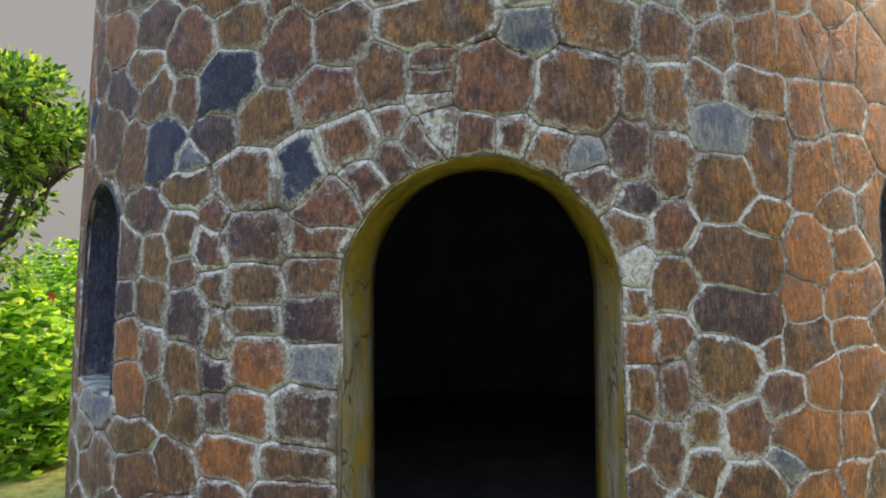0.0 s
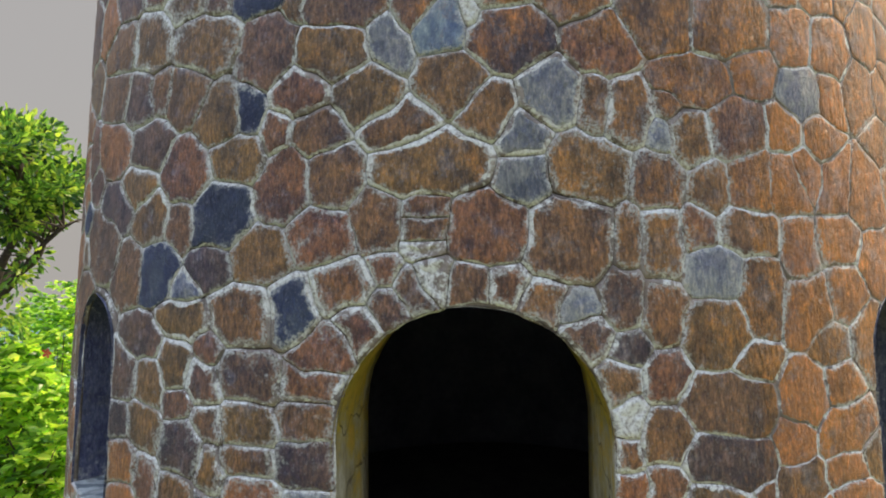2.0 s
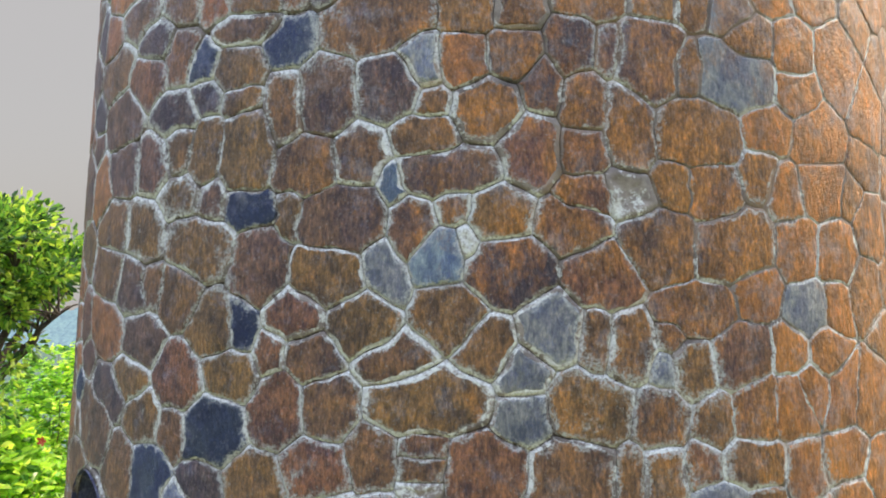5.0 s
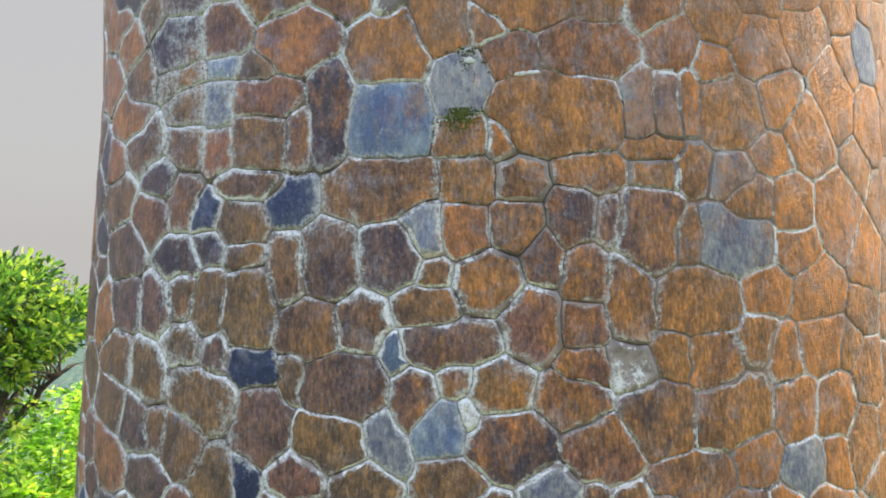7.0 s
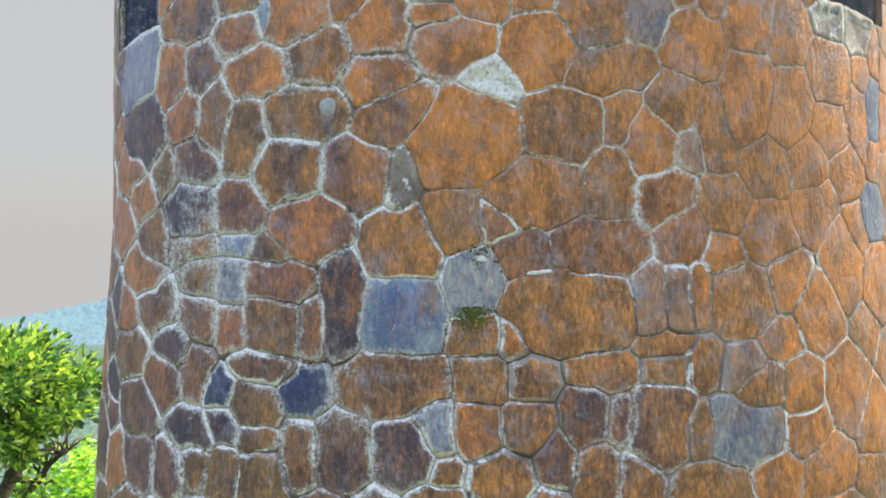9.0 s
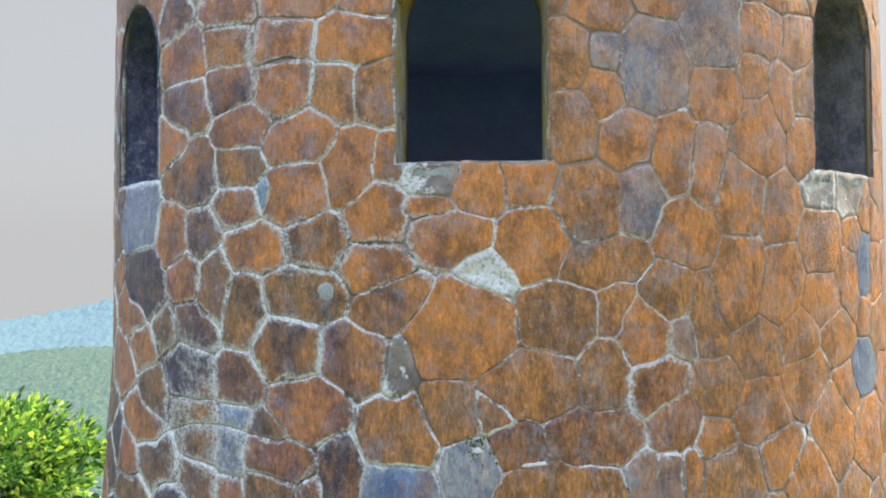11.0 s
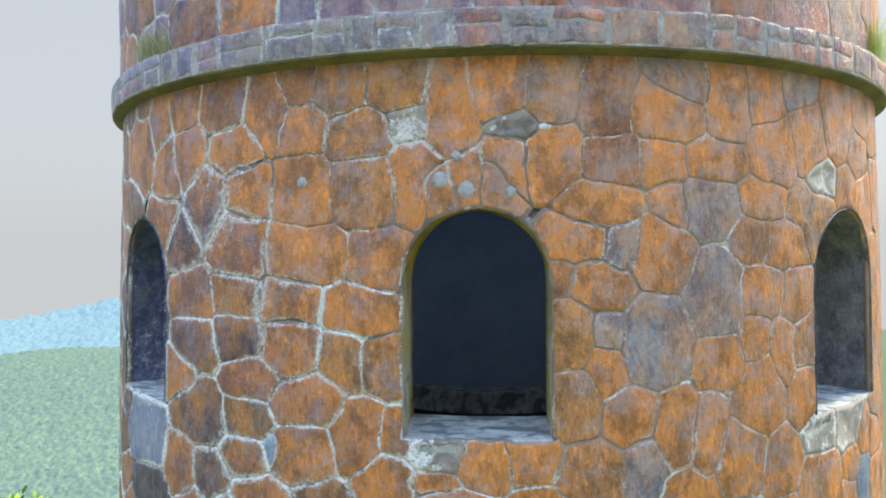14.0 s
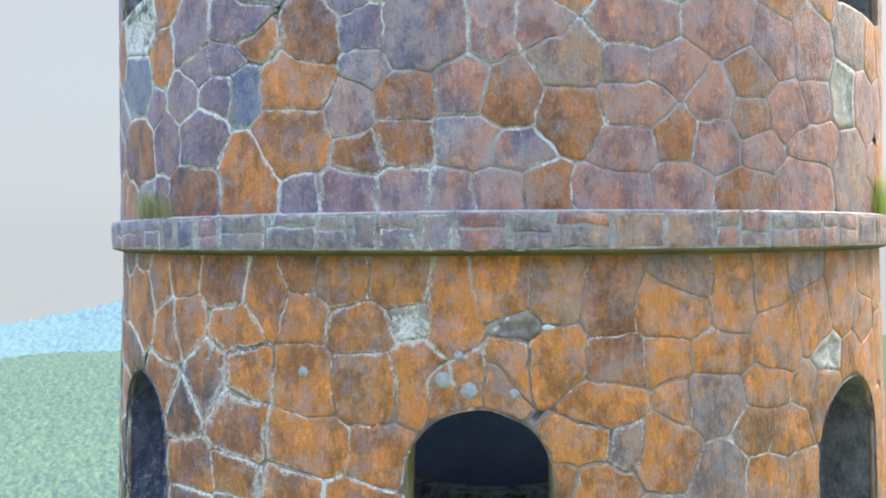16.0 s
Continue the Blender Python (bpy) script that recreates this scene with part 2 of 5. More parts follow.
def leaf_material(name, dark, middle_tone, light, through_tint):
    """Glossy leaves that let light through; most are of the middle tone, the dark and light ends paint in shade and
    sun.
    """
    n = Nodes(name, 0.32, 0.5)
    c = n.ramp(n.chance(), (0.0, dark), (0.62, middle_tone), (1.0, light))
    n.color(c)
    t = n.tree
    glow = t.nodes.new("ShaderNodeBsdfTranslucent")
    n.put(glow.inputs["Color"], n.mix(1.0, c, through_tint, "MULTIPLY"))
    m = t.nodes.new("ShaderNodeMixShader")
    m.inputs[0].default_value = 0.5
    t.links.new(n.bsdf.outputs[0], m.inputs[1])
    t.links.new(glow.outputs[0], m.inputs[2])
    t.links.new(m.outputs[0], t.nodes["Material Output"].inputs["Surface"])
    return n.mat


TREE_LEAF = leaf_material("tree_leaves", (0.012, 0.040, 0.028), (0.20, 0.36, 0.08), (0.62, 0.66, 0.14), (1.5, 1.7, 0.6))
SHRUB_LEAF = leaf_material("shrub_leaves", (0.04, 0.14, 0.02), (0.36, 0.56, 0.09), (0.80, 0.88, 0.18), (1.7, 1.8, 0.6))
DRY_LEAF = leaf_material("dry_grass_blades", (0.28, 0.28, 0.16), (0.40, 0.39, 0.25), (0.52, 0.50, 0.34), (1.5, 1.5, 0.7))
TUFT_LEAF = leaf_material("grass_blades", (0.30, 0.36, 0.10), (0.42, 0.48, 0.16), (0.55, 0.60, 0.22), (1.8, 1.8, 0.6))


# ---- mesh helpers ----
def mesh_of(name, verts, faces, material, smooth=True, rims=None):
    me = bpy.data.meshes.new(name)
    me.from_pydata([tuple(v) for v in verts], [], faces)
    if rims:
        me.attributes.new("rim", "FLOAT", "POINT").data.foreach_set("value", rims)
    me.materials.append(material)
    me.polygons.foreach_set("use_smooth", [smooth] * len(me.polygons))
    me.update()
    return me


def part(name, me, parent, label=""):
    ob = new(name, me)
    ob.parent = parent
    return tagged(ob, label)


# ---- the tower's shape ----
RADII = ((-0.8, 2.89), (0.0, 2.843), (1.5, 2.737), (3.0, 2.610), (4.5, 2.486), (6.0, 2.450), (6.868, 2.418), (7.017, 2.432), (9.4, 2.420))
LEDGE_LOW, LEDGE_HIGH, LEDGE_RADIUS, TOP = 6.868, 7.017, 2.490, 9.0
UNROLL = 2.5            # metres of unrolled wall per radian


def radius(z):
    return float(np.interp(z, [r[0] for r in RADII], [r[1] for r in RADII]))


def on_wall(u, z, proud=0.0):
    a = u / UNROLL
    r = radius(z) + proud
    return (r * math.sin(a), -r * math.cos(a), z)


def opening(deg, half, low, top, thick):
    return {"deg": deg, "half": half, "low": low, "top": top, "spring": top - half, "thick": thick, "taper": 0.045 if thick > 0.52 else 0.012}


DOOR = opening(-1.1, 0.496, -0.02, 2.035, 0.55)
LOWER_WINDOWS = [opening(d, 0.262, 1.06, 2.02, 0.50) for d in (-43.4, 41.3)]
WINDOWS = [opening(-1.3, 0.283, 5.41, 6.28, 0.34), opening(-44.6, 0.285, 5.405, 6.268, 0.34), opening(41.6, 0.315, 5.40, 6.28, 0.34)]
# unseen openings, added to let more light into the window room
ADDED_WINDOWS = [opening(d, 0.285, 5.41, 6.275, 0.34) for d in (-90.0, 90.0, -135.0, 135.0)]
TOP_WINDOWS = [opening(-46.0, 0.285, 8.08, 8.80, 0.34), opening(45.0, 0.285, 7.94, 8.72, 0.34)]
OPENINGS = [DOOR] + LOWER_WINDOWS + WINDOWS + ADDED_WINDOWS + TOP_WINDOWS


def arch_outline(o, grow=0.0, steps=14):
    """The opening's outline across its own plane, from the left foot over the crown to the right foot."""
    h = o["half"] + grow
    pts = [(-h, o["low"] - grow)]
    for i in range(steps + 1):
        a = math.pi * (1 - i / steps)
        pts.append((h * math.cos(a), o["spring"] + h * math.sin(a)))
    pts.append((h, o["low"] - grow))
    return pts


def in_plane(o, x, y, z):
    """A point x across the opening, y out from the axis, at height z."""
    a = radians(o["deg"])
    return (x * math.cos(a) + y * math.sin(a), x * math.sin(a) - y * math.cos(a), z)


def prism(o, pts, near, far):
    verts = [in_plane(o, x, near, z) for x, z in pts] + [in_plane(o, x, far, z) for x, z in pts]
    n = len(pts)
    faces = [tuple(range(n)), tuple(range(2 * n - 1, n - 1, -1))]
    faces += [(i, i + n, (i + 1) % n + n, (i + 1) % n) for i in range(n)]
    me = bpy.data.meshes.new("cutter")
    me.from_pydata(verts, [], faces)
    bm = bmesh.new()
    bm.from_mesh(me)
    bmesh.ops.recalc_face_normals(bm, faces=bm.faces)
    bm.to_mesh(me)
    bm.free()
    return me


def lathe(name, profile, material, segments=160, smooth=False):
    """A closed ring: profile of (radius, z) turned about the tower's axis."""
    verts, faces, n = [], [], len(profile)
    for s in range(segments):
        a = 2 * math.pi * s / segments
        verts += [(r * math.sin(a), -r * math.cos(a), z) for r, z in profile]
    for s in range(segments):
        for i in range(n):
            j, t = (i + 1) % n, (s + 1) % segments
            faces.append((s * n + i, t * n + i, t * n + j, s * n + j))
    return mesh_of(name, verts, faces, material, smooth)


def cut(me, openings):
    """The mesh with the openings cut through it."""
    body = new("body", me)
    cutters = []
    for o in openings:
        c = new("cutter", prism(o, arch_outline(o, 0.03, 20), 1.2, 3.6))
        m = body.modifiers.new("cut", "BOOLEAN")
        m.object, m.operation, m.solver = c, "DIFFERENCE", "EXACT"
        cutters.append(c)
    bpy.context.view_layer.update()
    done = bpy.data.meshes.new_from_object(body.evaluated_get(bpy.context.evaluated_depsgraph_get()))
    for o in [body] + cutters:
        bpy.data.objects.remove(o)
    return done


tower = tagged(new("stone_tower"), "round rubble-stone lookout tower with arched openings, lichen-stained orange", "tower")
SECTIONS = (("lower_wall", -0.8, 3.3, 0.52, "rough fieldstone wall in white-stained mortar"),
            ("middle_wall", 3.3, LEDGE_LOW, 0.32, "orange lichen-covered fieldstone wall"),
            ("upper_wall", LEDGE_HIGH, TOP, 0.32, "fieldstone wall above the ledge, stones greyed for haze"))
walls = {}
for name, low, high, thick, label in SECTIONS:
    levels = [low] + [z for z, _ in RADII if low < z < high] + [high]
    profile = [(radius(z) - 0.020, z) for z in levels] + [(radius(high) - thick, high), (radius(low) - thick, low)]
    shell = cut(lathe(name, profile, PALE_MORTAR if name == "upper_wall" else MORTAR), [o for o in OPENINGS if o["low"] < high and o["top"] > low])
    shell.polygons.foreach_set("use_smooth", [False] * len(shell.polygons))
    walls[name] = part(name, shell, tower, label)

part("string_course", lathe("string_course", [(LEDGE_RADIUS - 0.010, LEDGE_LOW + 0.004), (LEDGE_RADIUS - 0.010, LEDGE_HIGH - 0.008),
     (LEDGE_RADIUS - 0.03, LEDGE_HIGH), (2.05, LEDGE_HIGH), (2.05, LEDGE_LOW), (LEDGE_RADIUS - 0.03, LEDGE_LOW)], LEDGE), tower, "projecting grey ledge with mossy underside")
part("moss_line", lathe("moss_line", [(LEDGE_RADIUS - 0.012, LEDGE_LOW + 0.012), (LEDGE_RADIUS - 0.012, LEDGE_LOW - 0.004), (radius(6.8) + 0.004, LEDGE_LOW - 0.02),
     (radius(6.8) - 0.01, LEDGE_LOW - 0.02), (radius(6.8) - 0.01, LEDGE_LOW + 0.012)], ALGAE), tower, "yellow-green algae under the ledge")


def reveal(o, sill, material):
    """The rendered lining of an opening, a band that follows the arch through the wall, and its sill."""
    rim = arch_outline(o, 0.0, 18)
    outer = arch_outline(o, 0.04, 18)
    mid_z = (o["low"] + o["top"]) / 2
    verts, faces, rings = [], [], 5
    for k in range(rings):
        f = k / (rings - 1)
        for shape in (rim, outer):
            for i, (x, z) in enumerate(shape):
                r = math.sqrt(max(radius(z) ** 2 - x * x, 0.1)) + 0.004
                wob = 0.013 * noise.noise((x * 8 + o["deg"], z * 8, f * 4)) if shape is rim else 0.0
                verts.append(in_plane(o, x * (1 - o["taper"] * f) + wob, r - f * o["thick"], z + wob))
    n = len(rim)
    for k in range(rings - 1):
        a, b = 2 * n * k, 2 * n * (k + 1)
        faces += [(a + i, a + i + 1, b + i + 1, b + i) for i in range(n - 1)]
    last = 2 * n * (rings - 1)
    faces += [(last + i, last + i + 1, last + i + n + 1, last + i + n) for i in range(n - 1)]
    part("arch_reveal", mesh_of("arch_reveal", verts, faces, material), tower, "rendered reveal, algae-stained in front, shade-toned at other windows")
    trim_verts, trim_faces = [], []
    for shape, sink in ((rim, 0.0), (arch_outline(o, 0.035, 18), 0.0)):
        for x, z in shape:
            r = math.sqrt(max(radius(z) ** 2 - x * x, 0.1))
            trim_verts.append(in_plane(o, x, r - 0.006 - sink, z))
    trim_faces = [(i + 1, i + n + 1, i + n, i) for i in range(n - 1)]
    trim = part("arch_trim", mesh_of("arch_trim", trim_verts, trim_faces, RIM), tower, "mortar rim round the arch")
    trim.modifiers.new("thick", "SOLIDIFY").thickness = 0.02
    if sill:
        h = o["half"] + 0.006
        r = radius(o["low"])
        verts, faces, m = [], [], 10
        for i in range(m + 1):
            x = -h + 2 * h * i / m
            e = math.sqrt(r * r - x * x)
            bump = 0.006 * noise.noise((x * 9, o["deg"], 1.0))
            verts += [in_plane(o, x, e - 0.004, o["low"] - 0.05), in_plane(o, x, e - 0.001, o["low"] - 0.012 + bump), in_plane(o, x, e - 0.01, o["low"] + bump),
                      in_plane(o, x, e - o["thick"], o["low"] - 0.004 + bump), in_plane(o, x, e - o["thick"], o["low"] - 0.10)]
        for i in range(m):
            faces += [(5 * i + j, 5 * i + 5 + j, 5 * i + 5 + (j + 1) % 5, 5 * i + (j + 1) % 5) for j in range(5)]
        faces += [(4, 3, 2, 1, 0), tuple(5 * m + j for j in range(5))]
        part("window_sill", mesh_of("window_sill", verts, faces, SILL, False), tower, "lime-streaked pale sill")


reveal(DOOR, False, REVEAL)
for o in LOWER_WINDOWS + WINDOWS + ADDED_WINDOWS + TOP_WINDOWS:
    reveal(o, True, REVEAL if o is WINDOWS[0] else SHADED_DAMP)

# floors and inner skin
for z, r, paint, label in ((0.03, 2.4, FLOOR, "damp floor"), (4.2, 2.13, FLOOR, "inner floor slab"), (6.94, 2.1, INNER, "plastered ceiling slab")):
    part("floor_slab", lathe("floor_slab", [(0.02, z), (0.02, z - 0.14), (r, z - 0.14), (r, z)], paint, 64), tower, label)
part("tower_cap", lathe("tower_cap", [(0.02, TOP + 0.12), (0.02, TOP), (2.46, TOP), (2.46, TOP + 0.12)], MORTAR, 96), tower, "plain cap slab")
for low, high, r, ops, paint in ((0.03, 4.06, 2.10, [DOOR] + LOWER_WINDOWS, SHADED_INNER), (4.20, 6.80, 2.10, WINDOWS + ADDED_WINDOWS, INNER)):
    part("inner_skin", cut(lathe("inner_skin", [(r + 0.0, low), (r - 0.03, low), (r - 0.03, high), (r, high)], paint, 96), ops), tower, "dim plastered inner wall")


def stair_parapet():
    """A curved parapet that guards the stair inside the window room, with a paler coping."""
    def arc(name, profile, material, label):
        verts, faces, n, m = [], [], len(profile), 24
        for k in range(m + 1):
            a = radians(-65 + 130 * k / m)
            verts += [(r * math.sin(a) + 0.02, 1.32 - r * math.cos(a), z) for r, z in profile]
        for k in range(m):
            faces += [(k * n + i, (k + 1) * n + i, (k + 1) * n + (i + 1) % n, k * n + (i + 1) % n) for i in range(n)]
        faces += [tuple(range(n))[::-1], tuple(m * n + i for i in range(n))]
        part(name, mesh_of(name, verts, faces, material, False), tower, label)

    # near-black wall stands in for the shade below the coping
    arc("stair_parapet", [(1.12, 4.20), (1.12, 4.78), (1.06, 4.78), (1.06, 4.20)], PARAPET_DARK, "curved stair parapet, painted dark for shade")
    arc("parapet_coping", [(1.22, 4.79), (1.22, 4.945), (1.205, 4.955), (1.06, 4.955), (1.06, 4.79)], SILL, "stained pale coping of the parapet")


stair_parapet()

# ---- stones ----
# every stone that can be told apart, course by course: kind, degrees round the axis, height, width, depth of the face, lean in degrees
COURSE_A = (
    ("b", -41.3, 0.70, 0.42, 0.22, 16), ("b", -32.6, 0.77, 0.33, 0.18, 19), ("b", -22.2, 0.79, 0.18, 0.10, 10), ("o", 25.9, 0.79, 0.21, 0.12, -10),
    ("o", 29.5, 0.81, 0.16, 0.17, -11), ("b", -15.1, 0.82, 0.27, 0.12, 3), ("b", -27.7, 0.83, 0.23, 0.18, 11), ("b", 19.2, 0.86, 0.24, 0.16, -7),
    ("b", 10.5, 0.89, 0.11, 0.15, -4), ("b", -33.8, 0.92, 0.31, 0.14, 11), ("o", -21.4, 0.92, 0.25, 0.17, 0), ("g", 22.4, 0.93, 0.16, 0.12, -33),
    ("b", -15.4, 0.93, 0.27, 0.12, 2), ("b", 15.3, 0.93, 0.12, 0.15, -5), ("o", 30.2, 0.97, 0.19, 0.19, -9), ("g", -42.3, 0.99, 0.46, 0.13, 11),
    ("b", 12.3, 1.00, 0.11, 0.21, -14), ("o", 24.5, 1.01, 0.31, 0.22, -16), ("b", 9.7, 1.04, 0.08, 0.17, -3),
)
COURSE_B = (
    ("b", -26.2, 1.06, 0.14, 0.18, -7), ("b", 18.9, 1.06, 0.19, 0.22, -6), ("b", 15.3, 1.08, 0.13, 0.14, -5), ("b", -30.0, 1.09, 0.17, 0.16, 8),
    ("b", -22.8, 1.09, 0.12, 0.16, 7), ("o", -19.8, 1.10, 0.21, 0.18, 6), ("o", -34.3, 1.11, 0.25, 0.24, 9), ("b", -14.5, 1.11, 0.24, 0.20, 5),
    ("b", 22.3, 1.16, 0.20, 0.19, -6), ("o", 31.1, 1.18, 0.22, 0.26, -7), ("o", 26.6, 1.18, 0.17, 0.17, -6), ("b", 13.1, 1.21, 0.11, 0.21, -3),
    ("b", 10.6, 1.22, 0.13, 0.17, -3), ("m", -23.0, 1.23, 0.14, 0.14, 5), ("b", -26.9, 1.23, 0.21, 0.20, 6), ("b", 17.3, 1.27, 0.27, 0.25, -13),
    ("b", -31.2, 1.28, 0.16, 0.21, 6), ("o", -18.5, 1.29, 0.25, 0.19, 4), ("g", -13.6, 1.30, 0.18, 0.16, 3),
)
COURSE_C = (
    ("o", -35.1, 1.32, 0.25, 0.17, 6), ("b", 21.5, 1.33, 0.09, 0.14, -4), ("b", 24.7, 1.34, 0.23, 0.20, -1), ("o", 30.8, 1.36, 0.20, 0.11, -5),
    ("o", 10.6, 1.38, 0.13, 0.14, -7), ("b", 13.0, 1.39, 0.13, 0.17, -13), ("b", -23.0, 1.39, 0.10, 0.21, 4), ("b", -19.0, 1.45, 0.24, 0.10, 2),
    ("m", -13.9, 1.46, 0.21, 0.16, 2), ("m", -26.3, 1.46, 0.23, 0.21, 3), ("m", 18.5, 1.47, 0.37, 0.19, -17), ("o", 24.7, 1.49, 0.17, 0.18, -11),
    ("m", -36.0, 1.49, 0.21, 0.15, 3), ("b", -31.5, 1.50, 0.23, 0.19, 3), ("o", 30.8, 1.51, 0.27, 0.17, -3), ("b", 10.5, 1.52, 0.09, 0.14, -2),
    ("b", -23.5, 1.56, 0.16, 0.13, 2), ("b", 13.4, 1.57, 0.19, 0.19, -2), ("b", -19.3, 1.58, 0.24, 0.15, 1),
)
COURSE_D = (
    ("b", -14.0, 1.61, 0.19, 0.13, 1), ("b", -27.3, 1.62, 0.15, 0.12, 1), ("l", 10.6, 1.64, 0.09, 0.18, -1), ("o", 26.3, 1.65, 0.21, 0.20, -10),
    ("b", 18.5, 1.66, 0.35, 0.24, -20), ("b", -31.0, 1.68, 0.18, 0.21, 1), ("o", 30.5, 1.68, 0.17, 0.18, -1), ("b", -35.9, 1.69, 0.23, 0.20, 1),
    ("b", -24.3, 1.71, 0.16, 0.14, 0), ("b", -14.0, 1.75, 0.20, 0.13, -5), ("b", -19.2, 1.76, 0.27, 0.18, -9), ("b", 9.9, 1.76, 0.13, 0.14, -32),
    ("b", -27.9, 1.76, 0.17, 0.18, 0), ("b", 13.7, 1.78, 0.18, 0.17, -1), ("b", 21.0, 1.80, 0.16, 0.10, 0), ("b", -14.3, 1.83, 0.24, 0.09, -9),
    ("b", -32.7, 1.85, 0.25, 0.14, -2), ("b", -12.9, 1.87, 0.22, 0.13, 34), ("m", 10.9, 1.87, 0.11, 0.12, -42),
)
COURSE_E = (
    ("b", 17.8, 1.91, 0.21, 0.27, -14), ("b", 7.7, 1.92, 0.14, 0.12, -48), ("b", -26.7, 1.96, 0.29, 0.14, -3), ("b", -9.9, 1.96, 0.11, 0.14, 48),
    ("b", -20.3, 1.98, 0.27, 0.22, -3), ("o", 27.4, 1.99, 0.24, 0.20, 2), ("b", 13.5, 2.00, 0.14, 0.24, 0), ("d", -15.3, 2.01, 0.17, 0.24, -3),
    ("o", 32.3, 2.02, 0.22, 0.20, 2), ("g", 6.9, 2.03, 0.11, 0.10, -43), ("b", -7.5, 2.03, 0.09, 0.12, 40), ("b", 4.4, 2.05, 0.12, 0.15, -28),
    ("b", 22.4, 2.06, 0.17, 0.27, 2), ("b", 10.4, 2.06, 0.13, 0.21, 0), ("g", -26.9, 2.07, 0.15, 0.09, -4), ("b", -5.5, 2.09, 0.08, 0.15, 25),
    ("b", 1.7, 2.10, 0.11, 0.13, -14), ("b", -11.3, 2.10, 0.23, 0.16, 15), ("b", -1.1, 2.10, 0.12, 0.13, -2),
)
COURSE_F = (
    # the dark one at -31.0 is a recess, its shade painted as a stone
    ("g", 18.1, 2.13, 0.21, 0.17, -13), ("b", -35.5, 2.14, 0.20, 0.22, -5), ("l", -3.9, 2.14, 0.10, 0.13, -2), ("d", -31.0, 2.14, 0.22, 0.23, -5),
    ("b", -7.8, 2.17, 0.11, 0.11, 24), ("m", -23.6, 2.17, 0.17, 0.16, -5), ("o", 26.6, 2.21, 0.16, 0.22, 4), ("b", -18.6, 2.22, 0.25, 0.20, 9),
    ("b", 13.6, 2.24, 0.15, 0.26, 1), ("o", 32.2, 2.25, 0.26, 0.18, 5), ("b", 6.5, 2.26, 0.29, 0.28, 0), ("b", 10.9, 2.26, 0.09, 0.24, -4),
    ("b", 21.6, 2.28, 0.26, 0.17, -15), ("b", -42.9, 2.28, 0.41, 0.27, -8), ("b", -13.1, 2.28, 0.26, 0.18, 3), ("b", 16.9, 2.29, 0.12, 0.14, 2),
    ("b", 0.2, 2.30, 0.26, 0.21, -7), ("k", -4.5, 2.31, 0.15, 0.21, -3), ("b", -8.5, 2.32, 0.16, 0.21, 7),
)
COURSE_G = (
    ("b", -27.7, 2.35, 0.15, 0.16, -8), ("b", -32.4, 2.37, 0.24, 0.22, -8), ("d", -23.0, 2.37, 0.30, 0.25, -7), ("m", -39.4, 2.42, 0.37, 0.19, -9),
    ("o", 36.6, 2.43, 0.29, 0.28, 8), ("b", 18.2, 2.45, 0.14, 0.17, 4), ("o", 26.0, 2.47, 0.25, 0.21, -3), ("b", 13.4, 2.47, 0.19, 0.20, -2),
    ("b", -16.6, 2.47, 0.19, 0.28, -7), ("b", 22.2, 2.47, 0.21, 0.24, -23), ("o", 32.1, 2.47, 0.26, 0.25, 8), ("g", 3.1, 2.48, 0.15, 0.16, -1),
    ("b", -35.0, 2.49, 0.26, 0.20, 3), ("o", 28.3, 2.50, 0.22, 0.20, 7), ("b", -12.0, 2.50, 0.18, 0.21, 2), ("b", 8.3, 2.51, 0.28, 0.21, -6),
    ("b", -29.5, 2.52, 0.22, 0.19, 2), ("b", -27.4, 2.53, 0.26, 0.20, -3), ("b", -4.2, 2.53, 0.39, 0.19, 10),
)
COURSE_H = (
    ("b", -21.3, 2.59, 0.25, 0.17, 1), ("g", 13.9, 2.62, 0.08, 0.10, -1), ("b", 16.6, 2.63, 0.16, 0.20, -1), ("g", 3.1, 2.63, 0.14, 0.15, -1),
    ("o", 30.6, 2.64, 0.20, 0.24, -1), ("b", -13.5, 2.66, 0.19, 0.16, 0), ("b", 21.0, 2.66, 0.24, 0.23, -1), ("b", -35.2, 2.66, 0.26, 0.22, -12),
    ("b", -17.4, 2.67, 0.12, 0.16, -9), ("o", 25.8, 2.67, 0.17, 0.20, -1), ("b", -33.4, 2.67, 0.24, 0.18, 0), ("b", -6.6, 2.68, 0.24, 0.14, 12),
    ("o", -41.2, 2.70, 0.36, 0.21, -13), ("b", 11.4, 2.72, 0.16, 0.25, -1), ("b", 0.3, 2.72, 0.15, 0.17, -1), ("b", -23.1, 2.74, 0.16, 0.20, -1),
    ("b", 8.7, 2.75, 0.08, 0.20, -1), ("b", 14.6, 2.76, 0.11, 0.13, 0), ("d", -20.0, 2.77, 0.11, 0.19, -1),
)
